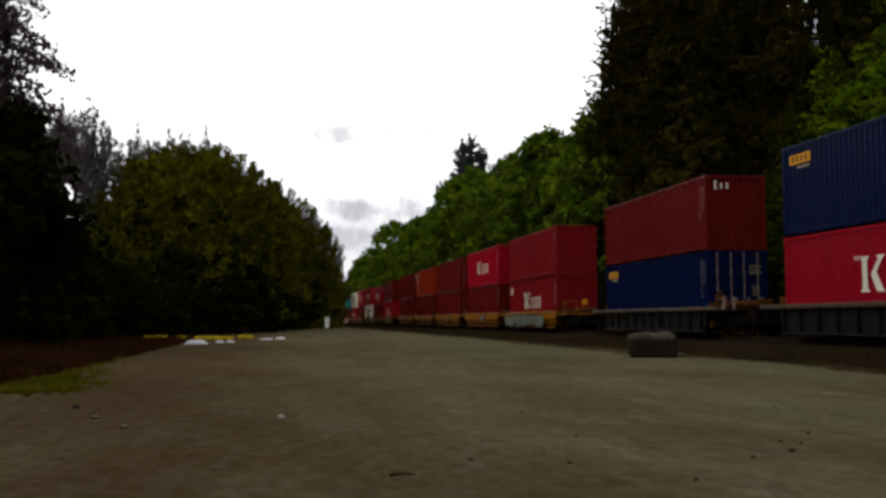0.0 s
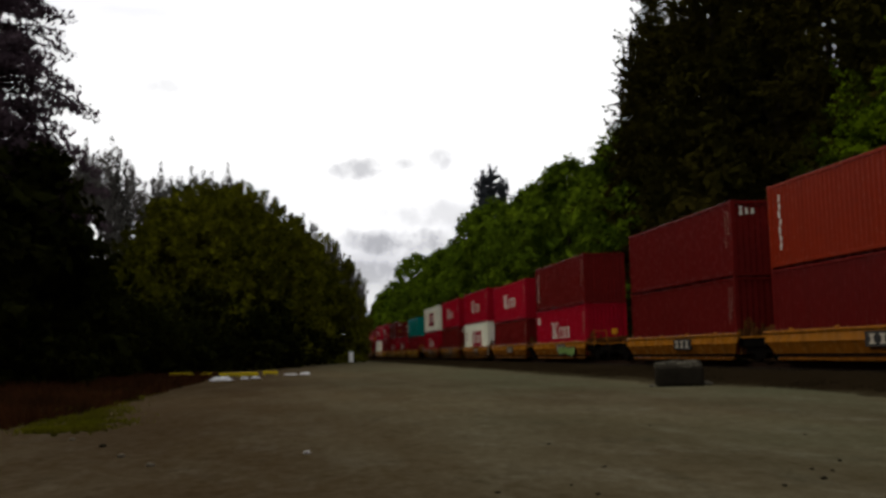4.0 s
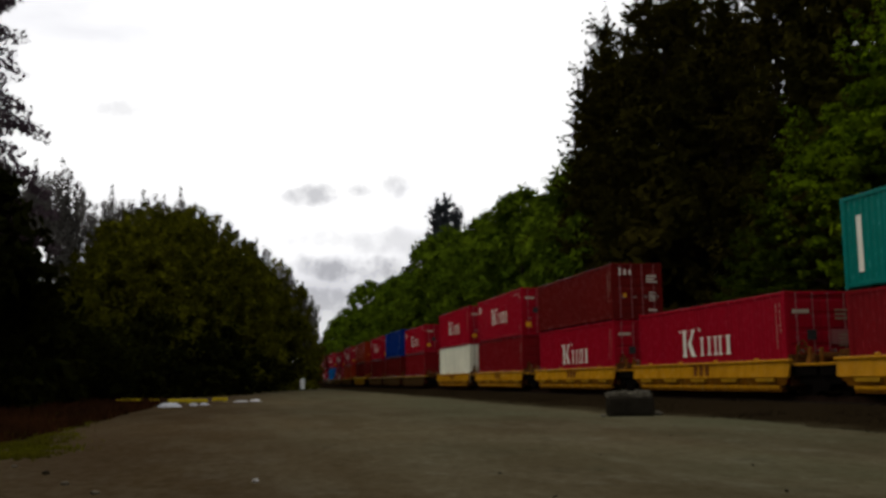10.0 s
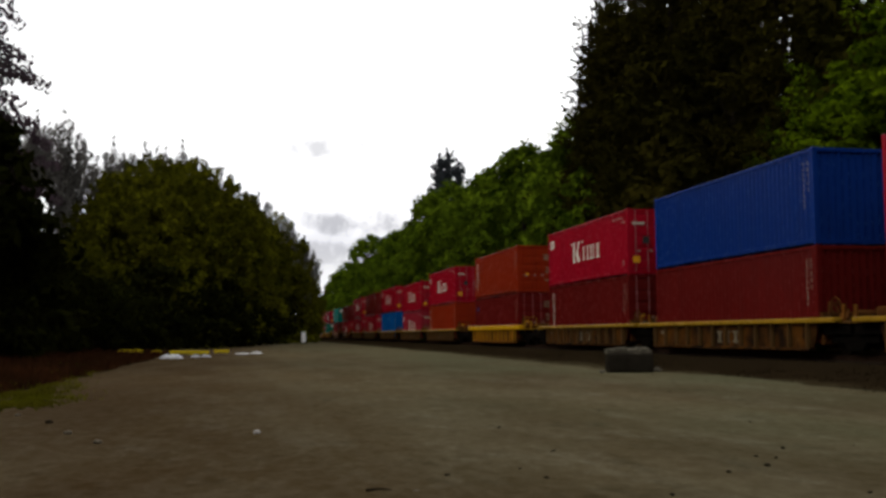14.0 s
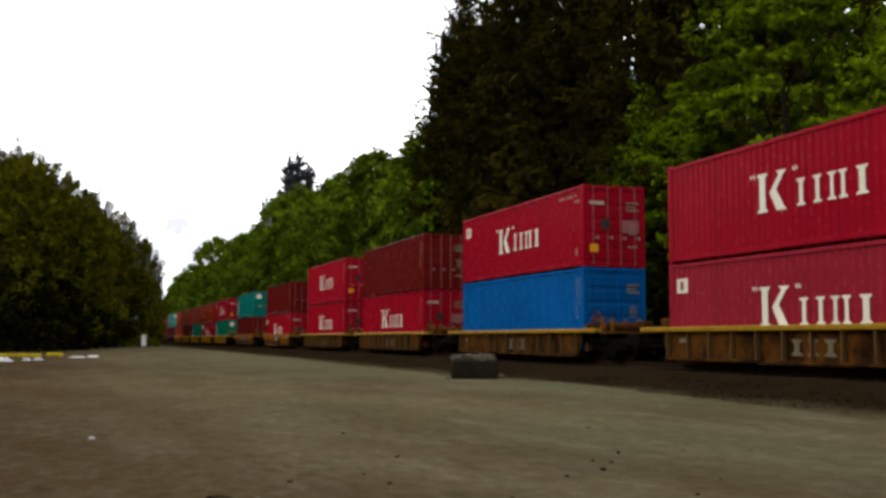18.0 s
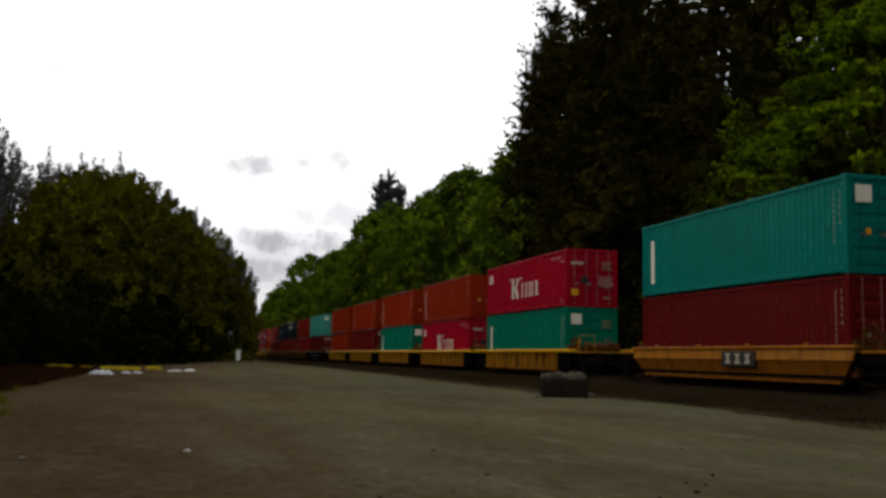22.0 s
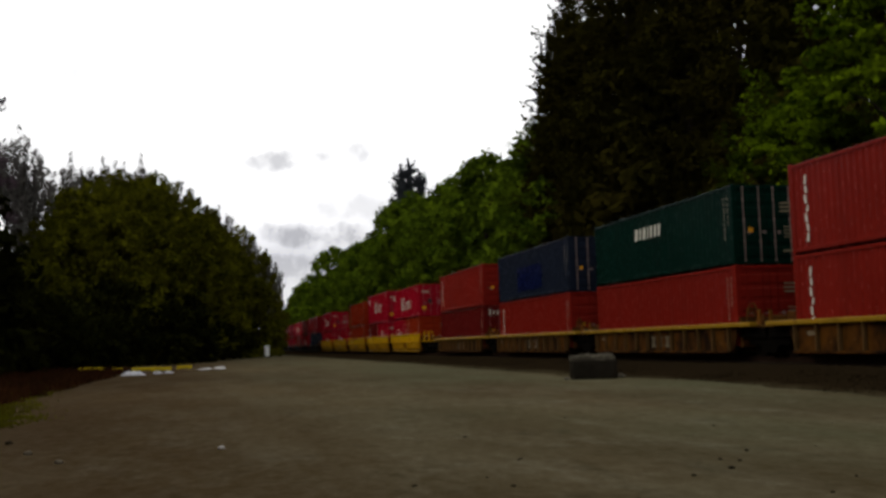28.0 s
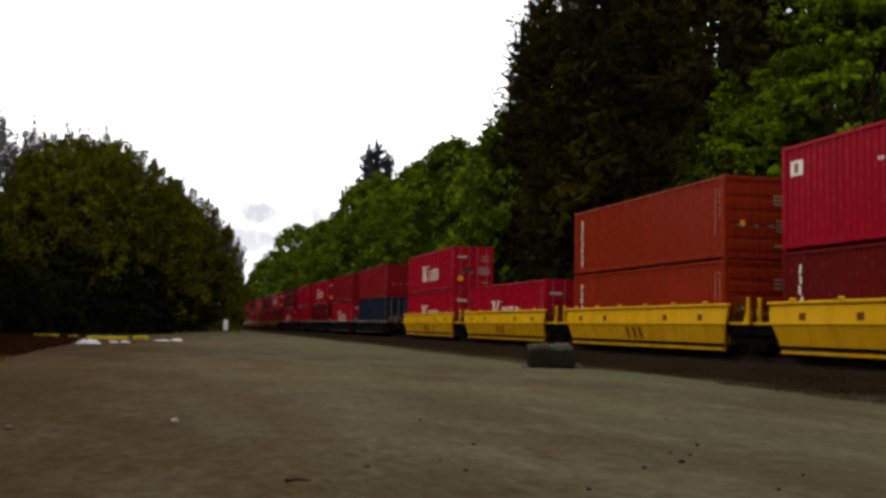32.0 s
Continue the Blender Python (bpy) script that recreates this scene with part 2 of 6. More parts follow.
# near-black leaf colour that holds the shade inside and under the woods
m_shade_dark = leafy("shade_dark_leaves", (0.003, 0.004, 0.001), (0.015, 0.016, 0.002), (0.006, 0.005, 0.001))
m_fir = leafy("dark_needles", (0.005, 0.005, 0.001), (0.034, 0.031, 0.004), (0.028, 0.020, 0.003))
# sky glare between the poplar leaves is put into this pale colour
m_pop = leafy("sky_glare_pale_leaves", (0.055, 0.052, 0.048), (0.165, 0.158, 0.140), (0.075, 0.065, 0.060))
# distance haze put into the needle colour as blue-grey
m_hazy_fir = leafy("haze_tinted_needles", (0.024, 0.028, 0.032), (0.060, 0.066, 0.074), (0.03, 0.03, 0.03))
# bleeding sky light and its purple fringe are put into this leaf colour
m_twig = leafy("light_bled_purplish_leaves", (0.022, 0.013, 0.018), (0.095, 0.070, 0.080), (0.055, 0.034, 0.044))
m_grass = leafy("grass_blades", (0.050, 0.050, 0.003), (0.125, 0.118, 0.006), (0.06, 0.044, 0.008))
m_plastic = plain("white_sheeting", (0.22, 0.22, 0.22), (0.46, 0.46, 0.46), 4, 0.8)
m_tape = plain("yellow_plastic", (0.26, 0.19, 0.006), (0.42, 0.32, 0.012), 4, 0.6)
m_cabinet = plain("white_cabinet_paint", (0.62, 0.62, 0.60), (0.78, 0.78, 0.76), 2, 0.6)


def ground_build(nt, p):
    wide = ramped(nt, noise_of(nt, 0.16, 5, 0.6, (1, 0.3, 1)), 0.40, 0.60)
    mid = ramped(nt, noise_of(nt, 0.55, 6, 0.62, (1, 0.42, 1)), 0.44, 0.58)
    dust = ramped(nt, noise_of(nt, 1.1, 7, 0.70, (1, 0.45, 1)), 0.54, 0.68)
    worn = ramped(nt, noise_of(nt, 1.7, 7, 0.7, (1, 0.45, 1)), 0.54, 0.68)
    fine = ramped(nt, noise_of(nt, 24, 6, 0.75, (1, 0.6, 1)), 0.3, 0.72)
    where = node(nt, "ShaderNodeSeparateXYZ")
    coord = node(nt, "ShaderNodeTexCoord")
    nt.links.new(coord.outputs["Object"], where.inputs[0])
    # the yard is trodden brown earth on one side and mossy grit towards the track
    edge = node(nt, "ShaderNodeMapRange")
    for k, v in (("From Min", -2.0), ("From Max", 9.0)):
        edge.inputs[k].default_value = v
    nt.links.new(where.outputs[0], edge.inputs["Value"])
    patch = ramped(nt, noise_of(nt, 0.16, 5, 0.6, (1, 0.42, 1)), 0.30, 0.66)
    grown = node(nt, "ShaderNodeMath")
    grown.operation = "MULTIPLY"
    nt.links.new(edge.outputs[0], grown.inputs[0])
    nt.links.new(patch, grown.inputs[1])
    a = mixed(nt, wide, (0.054, 0.034, 0.015), (0.094, 0.067, 0.033))
    b = mixed(nt, mid, a, mixed(nt, 0.5, a, (0.120, 0.098, 0.058)))
    c = mixed(nt, dust, b, mixed(nt, 0.5, b, (0.165, 0.145, 0.100)))
    d = mixed(nt, worn, c, mixed(nt, 0.62, c, (0.024, 0.017, 0.008)))
    e = mixed(nt, grown.outputs[0], d, mixed(nt, 0.75, d, (0.074, 0.084, 0.044)))
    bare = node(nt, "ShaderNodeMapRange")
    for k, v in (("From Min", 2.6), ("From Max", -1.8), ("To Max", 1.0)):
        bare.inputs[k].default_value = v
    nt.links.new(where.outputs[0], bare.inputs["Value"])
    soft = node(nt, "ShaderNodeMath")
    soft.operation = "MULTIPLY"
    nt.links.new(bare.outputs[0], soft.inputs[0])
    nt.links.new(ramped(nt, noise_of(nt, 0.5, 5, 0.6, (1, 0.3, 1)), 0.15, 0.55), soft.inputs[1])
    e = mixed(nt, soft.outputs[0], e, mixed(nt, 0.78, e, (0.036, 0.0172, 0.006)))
    grit = ramped(nt, noise_of(nt, 6.0, 6, 0.7, (1, 0.55, 1)), 0.38, 0.64)
    e = mixed(nt, grit, mixed(nt, 0.26, e, (0.020, 0.017, 0.009)), mixed(nt, 0.13, e, (0.16, 0.15, 0.11)))
    h = mixed(nt, fine, mixed(nt, 0.5, e, (0.026, 0.020, 0.011)), e)
    nt.links.new(h, p.inputs["Base Color"])
    p.inputs["Roughness"].default_value = 0.95
    p.inputs["Specular IOR Level"].default_value = 0.0
    bumped(nt, p, noise_of(nt, 14, 6, 0.7, (1, 0.6, 1)), 0.7, 0.015)


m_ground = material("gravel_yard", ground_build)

# ---- mesh helpers ----


def box(bm, x0, x1, y0, y1, z0, z1, bevel=0.0):
    vs = [bm.verts.new(c) for c in ((x0, y0, z0), (x1, y0, z0), (x1, y1, z0), (x0, y1, z0),
                                    (x0, y0, z1), (x1, y0, z1), (x1, y1, z1), (x0, y1, z1))]
    fs = [bm.faces.new([vs[i] for i in f]) for f in ((3, 2, 1, 0), (4, 5, 6, 7), (0, 1, 5, 4), (1, 2, 6, 5), (2, 3, 7, 6), (3, 0, 4, 7))]
    if bevel:
        es = list({e for f in fs for e in f.edges})
        bmesh.ops.bevel(bm, geom=es, offset=bevel, segments=1, affect="EDGES")
    return bm


def prism(bm, pts, x0, x1):
    """A plate with the outline pts in the y-z plane, from x0 to x1."""
    a = [bm.verts.new((x0, y, z)) for y, z in pts]
    b = [bm.verts.new((x1, y, z)) for y, z in pts]
    bm.faces.new(a)
    bm.faces.new(b[::-1])
    for i in range(len(pts)):
        j = (i + 1) % len(pts)
        bm.faces.new((a[j], a[i], b[i], b[j]))
    return bm


def prism_y(bm, pts, y0, y1):
    """A plate with the outline pts in the x-z plane, from y0 to y1."""
    first = len(bm.verts)
    prism(bm, pts, y0, y1)
    bm.verts.ensure_lookup_table()
    for v in bm.verts[first:]:
        v.co.x, v.co.y = v.co.y, v.co.x
    return bm


def rod(bm, p, q, r0, r1=None, n=8):
    """A tapered round bar from p to q."""
    p, q = Vector(p), Vector(q)
    r1 = r0 if r1 is None else r1
    turn = (q - p).to_track_quat("Z", "Y").to_matrix()
    rings = []
    for c, r in ((p, r0), (q, r1)):
        rings.append([bm.verts.new(c + turn @ Vector((r * math.cos(6.2832 * i / n), r * math.sin(6.2832 * i / n), 0))) for i in range(n)])
    for i in range(n):
        j = (i + 1) % n
        bm.faces.new((rings[0][i], rings[0][j], rings[1][j], rings[1][i]))
    bm.faces.new(rings[0][::-1])
    bm.faces.new(rings[1])
    return bm


MESH = {}


def mesh_of(key, build):
    """The mesh kept under key, built on first use."""
    if key not in MESH:
        bm = bmesh.new()
        build(bm)
        bmesh.ops.recalc_face_normals(bm, faces=bm.faces)
        me = bpy.data.meshes.new(key)
        bm.to_mesh(me)
        bm.free()
        me.materials.append(None)
        MESH[key] = me
    return MESH[key]


def part(name, me, mat, parent, label="", m=None):
    """One mesh object under a thing or a part, with a material of its own."""
    if isinstance(me, bmesh.types.BMesh):
        bm, me = me, bpy.data.meshes.new(name)
        bmesh.ops.recalc_face_normals(bm, faces=bm.faces)
        bm.to_mesh(me)
        bm.free()
        me.materials.append(None)
    ob = new(name, me)
    ob.material_slots[0].link = "OBJECT"
    ob.material_slots[0].material = mat
    ob.parent = parent
    if m is not None:
        ob.matrix_local = m
    if label:
        tagged(ob, label)
    if name in ("serial_code", "end_code", "letter_bars", "name_column", "name_row", "dark_mark", "tick_marks", "latch_handle"):
        tagged(ob, kind="stuff")
    return ob


def arrays_mesh(name, verts, faces):
    """A mesh from numpy arrays of points and of faces with equally many corners."""
    me = bpy.data.meshes.new(name)
    n = faces.shape[1]
    me.vertices.add(len(verts))
    me.vertices.foreach_set("co", verts.astype(np.float32).ravel())
    me.loops.add(faces.size)
    me.loops.foreach_set("vertex_index", faces.astype(np.int32).ravel())
    me.polygons.add(len(faces))
    me.polygons.foreach_set("loop_start", np.arange(0, faces.size, n, dtype=np.int32))
    me.update(calc_edges=True)
    me.materials.append(None)
    return me


# ---- setting: ground, track ----
TRACK_X = 17.61     # centre of the track
RAIL_TOP = 0.463


def ground_z(x, y):
    z = 0.05 * noise.noise(Vector((x * 0.13, y * 0.09, 0))) if -30 < x < 14 and -8 < y < 140 else 0.0
    if x < -5:
        z += 0.35 * min(1.0, (-5 - x) / 9) + (0.12 * noise.noise(Vector((x * 0.4, y * 0.4, 3))) if x > -60 else 0)
    return z - 0.02


def build_ground():
    bm = bmesh.new()
    xs = [-1500, -400, -120, -60] + [-40 + 2.0 * i for i in range(36)] + [60, 120, 400, 1500]
    ys = [-1500, -300, -60, -20] + [-10 + 2.5 * i for i in range(60)] + [160, 200, 260, 400, 900, 2500]
    grid = []
    for y in ys:
        row = []
        for x in xs:
            row.append(bm.verts.new((x, y, ground_z(x, y))))
        grid.append(row)
    for a, b in zip(grid, grid[1:]):
        for i in range(len(xs) - 1):
            bm.faces.new((a[i], a[i + 1], b[i + 1], b[i]))
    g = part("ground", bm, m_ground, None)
    for f in g.data.polygons:
        f.use_smooth = True
    tagged(g, "dark brown gravel yard with worn dirt patches", "ground", kind="structure")


build_ground()


def build_track():
    bm = bmesh.new()
    prof = [(-6.2, -0.06), (-5.0, 0.03), (-3.2, 0.06), (-2.2, 0.13), (-1.45, RAIL_TOP - 0.2), (1.45, RAIL_TOP - 0.2), (3.6, -0.1)]
    ys = [-800, -300, -120] + [-60 + 1.2 * i for i in range(160)] + [140, 180, 260, 400, 700, 1000]
    rows = [[bm.verts.new((TRACK_X + x + (0.6 if x < -6 else 0.12) * noise.noise(Vector((x, y * 0.23, 1))), y, z + 0.05 * noise.noise(Vector((x * 2, y * 1.3, 5))))) for x, z in prof] for y in ys]
    for a, b in zip(rows, rows[1:]):
        for i in range(6):
            bm.faces.new((a[i], a[i + 1], b[i + 1], b[i]))
    bed = part("ballast", bm, m_ballast, None)
    tagged(bed, "dark grey crushed stone ballast bed under the track", "ballast", kind="structure")
    top = new("railway_track")
    top.location = (TRACK_X, 0, RAIL_TOP - 0.2)
    tagged(top, "single railway track with rusty steel rails on timber ties", "railway track", kind="structure")
    for x in (-0.753, 0.753):
        bm = bmesh.new()
        box(bm, x - 0.037, x + 0.037, -800, 1000, 0.155, 0.2)
        box(bm, x - 0.009, x + 0.009, -800, 1000, 0.04, 0.155)
        box(bm, x - 0.075, x + 0.075, -800, 1000, 0.02, 0.04)
        part("rail", bm, m_rail, top)
    tie = mesh_of("tie", lambda b: box(b, -1.3, 1.3, -0.11, 0.11, -0.14, 0.035, 0.012))
    for i in range(130):
        part("tie", tie, m_tie, top, m=pose(random.uniform(-0.04, 0.04), 8 + 0.5 * i, random.uniform(-0.01, 0.005), 0, 0, random.uniform(-0.8, 0.8)))


build_track()

# ---- the train ----
SPEED = 20.977      # metres a second towards the camera
L, W, H, LOW = 12.192, 2.438, 2.896, 2.591
FLOOR = 0.33        # well floor over the rail
MOVING = []         # things with the y that they have at the start


def side_panel(bm, length, h):
    """Corrugated steel side between posts, facing -x at x = 0."""
    n = round((length - 0.36) / 0.278)
    step = (length - 0.36) / n
    prof = []
    for i in range(n):
        y = 0.18 + i * step
        prof += [(0.0, y), (0.0, y + step * 0.26), (0.036, y + step * 0.5), (0.036, y + step * 0.76)]
    prof.append((0.0, length - 0.18))
    lo = [bm.verts.new((x, y, 0.15)) for x, y in prof]
    hi = [bm.verts.new((x, y, h - 0.10)) for x, y in prof]
    for i in range(len(prof) - 1):
        bm.faces.new((lo[i], lo[i + 1], hi[i + 1], hi[i]))


def roof_panel(bm, length, h):
    n = round(length / 0.42)
    prof = []
    for i in range(n):
        y = 0.1 + i * (length - 0.2) / n
        s = (length - 0.2) / n
        prof += [(y, 0.0), (y + s * 0.35, 0.0), (y + s * 0.5, -0.02), (y + s * 0.85, -0.02)]
    prof.append((length - 0.1, 0.0))
    a = [bm.verts.new((-W / 2 + 0.06, y, h - 0.02 + z)) for y, z in prof]
    b = [bm.verts.new((W / 2 - 0.06, y, h - 0.02 + z)) for y, z in prof]
    for i in range(len(prof) - 1):
        bm.faces.new((a[i], b[i], b[i + 1], a[i + 1]))


def end_panel(bm, h):
    """Corrugated blind end, facing -y at y = 0."""
    n = 9
    step = (W - 0.3) / n
    prof = []
    for i in range(n):
        x = -W / 2 + 0.15 + i * step
        prof += [(x, 0.0), (x + step * 0.3, 0.0), (x + step * 0.5, 0.045), (x + step * 0.8, 0.045)]
    prof.append((W / 2 - 0.15, 0.0))
    lo = [bm.verts.new((x, y, 0.15)) for x, y in prof]
    hi = [bm.verts.new((x, y, h - 0.12)) for x, y in prof]
    for i in range(len(prof) - 1):
        bm.faces.new((lo[i], lo[i + 1], hi[i + 1], hi[i]))


def door_leaf(bm, h):
    """One door leaf, 1.06 wide from x = 0, pressed into level panels, facing -y."""
    step = (h - 0.42) / 5
    pts = [(0.05, 0.14), (0.0, 0.14)]
    for i in range(5):
        z = 0.24 + i * step
        pts += [(0.0, z), (-0.024, z + 0.03), (-0.024, z + step - 0.15), (0.0, z + step - 0.12)]
    pts += [(0.0, h - 0.12), (0.05, h - 0.12)]
    prism(bm, pts, 0.0, 1.06)


def locking_bar(bm, h):
    rod(bm, (0, -0.055, 0.1), (0, -0.055, h - 0.08), 0.019, n=6)
    for z in (0.12, 0.75, 1.45, 2.1, h - 0.1):
        box(bm, -0.032, 0.032, -0.072, -0.02, z - 0.025, z + 0.025)


def latch(bm, h):
    """Handles, their catches and the cams at the bar ends of one door leaf."""
    for o in (0.24, 0.80):
        box(bm, o - 0.02, o + 0.20, -0.088, -0.068, 1.02, 1.05)
        box(bm, o + 0.14, o + 0.20, -0.080, -0.02, 0.98, 1.09)



def casting(bm):
    box(bm, -0.081, 0.081, -0.089, 0.089, -0.059, 0.059, 0.012)


def reefer_unit(bm):
    box(bm, -1.0, 1.0, -0.03, 0.05, 0.2, 2.6, 0.02)


def plate(bm, y0, y1, z0, z1):
    box(bm, -0.008, 0.0, y0, y1, z0, z1)


def bar_shape(bm, y0, y1, z0, z1, lean=0.0, x0=-0.006):
    """A flat painted bar on the side; y runs away from the camera, so the far end is at high y."""
    prism(bm, [(y0, z0), (y1, z0), (y1 + lean, z1), (y0 + lean, z1)], x0, 0.0)


def flared(y0, y1, z0, z1, foot, thick=0.09):
    """Outline of an upright post with a wider foot and head."""
    return [(y0 - foot, z0), (y1 + foot, z0), (y1 + foot * 0.8, z0 + thick * 0.6), (y1, z0 + thick), (y1, z1 - thick), (y1 + foot * 0.8, z1 - thick * 0.6),
            (y1 + foot, z1), (y0 - foot, z1), (y0 - foot * 0.8, z1 - thick * 0.6), (y0, z1 - thick), (y0, z0 + thick), (y0 - foot * 0.8, z0 + thick * 0.6)]


def logo_blocks(k):
    """A company name drawn as plain blocks, one tall and lower ones: outlines in y from the far end and z."""
    z = 1.02
    shapes = [flared(-4.68, -4.44, z, z + 1.0, 0.10), [(-5.54, z), (-5.14, z), (-4.86, z + 0.48), (-5.24, z + 0.91), (-5.13, z + 1.0), (-5.56, z + 1.0), (-5.39, z + 0.88), (-5.12, z + 0.54), (-5.43, z + 0.08)]]
    for a, w in ((6.02, 0.13), (6.62, 0.13), (7.14, 0.11), (7.52, 0.11), (8.10, 0.20)):
        shapes.append(flared(-a - w, -a, z + 0.02, z + 0.68, 0.10, 0.08))
    return [[(y * k, h) for y, h in sh] for sh in shapes]


def logo_ticks(bm, k):
    for a in (4.08, 4.20, 5.80, 5.92):
        bar_shape(bm, (-a - 0.06) * k, -a * k, 1.94, 2.04, 0.02)


def add_logo(body, length, m):
    logo = None
    for i, sh in enumerate(logo_blocks(length / L)):
        me = mesh_of(f"logo_block_{i}_{length > 7}", lambda b: prism(b, sh, -0.006, 0.0))
        if logo is None:
            logo = part("logo", me, m_white, body, "large white block logo", m @ pose(0, length, 0))
        else:
            part("letter_block", me, m_white, logo)
    part("tick_marks", mesh_of(f"logo_ticks_{length > 7}", lambda b: logo_ticks(b, length / L)), m_white, logo)


def name_column(bm, length):
    """A name set vertically near the far end, as small bars."""
    z = 2.5
    for i, h in enumerate((0.26, 0.20, 0.24, 0.18, 0.24, 0.20, 0.24)):
        o = 0.05 if i % 2 else 0.0
        bar_shape(bm, length - 0.85 - o, length - 0.76 - o, z - h, z, 0.03 if i % 3 else -0.04)
        z -= h + 0.055


def serial_marks(bm, length):
    """Serial number and codes set upright near the camera end, as thin bars."""
    for i in range(9):
        box(bm, -0.006, 0, 0.56, 0.582, 1.12 + i * 0.16, 1.23 + i * 0.16)
    for i in range(5):
        box(bm, -0.006, 0, 0.31, 0.332, 1.60 + i * 0.2, 1.72 + i * 0.2)


def serial_row(bm, length):
    """Serial number and size code set level near the camera end, as small bars."""
    for i in range(11):
        if i not in (4, 9):
            box(bm, -0.006, 0, 1.86 - i * 0.13, 1.94 - i * 0.13, 2.50, 2.60)
    for i in range(4):
        box(bm, -0.006, 0, 0.62 - i * 0.11, 0.69 - i * 0.11, 2.30, 2.39)
    box(bm, -0.006, 0, 0.50, 0.62, 0.42, 0.66)


def wide_name(bm, length):
    """A name across the upper side, as slanted bars."""
    y = length - 4.3
    for w in (0.24, 0.14, 0.20, 0.10, 0.16, 0.18, 0.14):
        bar_shape(bm, y - w, y, 1.84, 2.28, -0.08)
        y -= w + 0.19


def end_marks(bm, tex, blind=False):
    """Codes on a door or blind end, as small bars."""
    for i in range(0 if blind else 3):
        box(bm, 0.45, 0.95 - 0.1 * (i % 2), -0.062, -0.056, 2.26 - i * 0.13, 2.31 - i * 0.13)
    for i in range(0 if blind else 4):
        box(bm, 0.55, 0.85, -0.062, -0.056, 1.50 - i * 0.11, 1.535 - i * 0.11)
    if not blind:
        box(bm, 0.5, 0.9, -0.062, -0.056, 0.70, 0.76)
    if tex:
        for x in (-0.85, -0.62, -0.38):
            prism_y(bm, flared(x, x + 0.07, 2.38 if x > -0.7 else 2.34, 2.58 if x > -0.7 else 2.66, 0.035, 0.05), -0.062, -0.056)


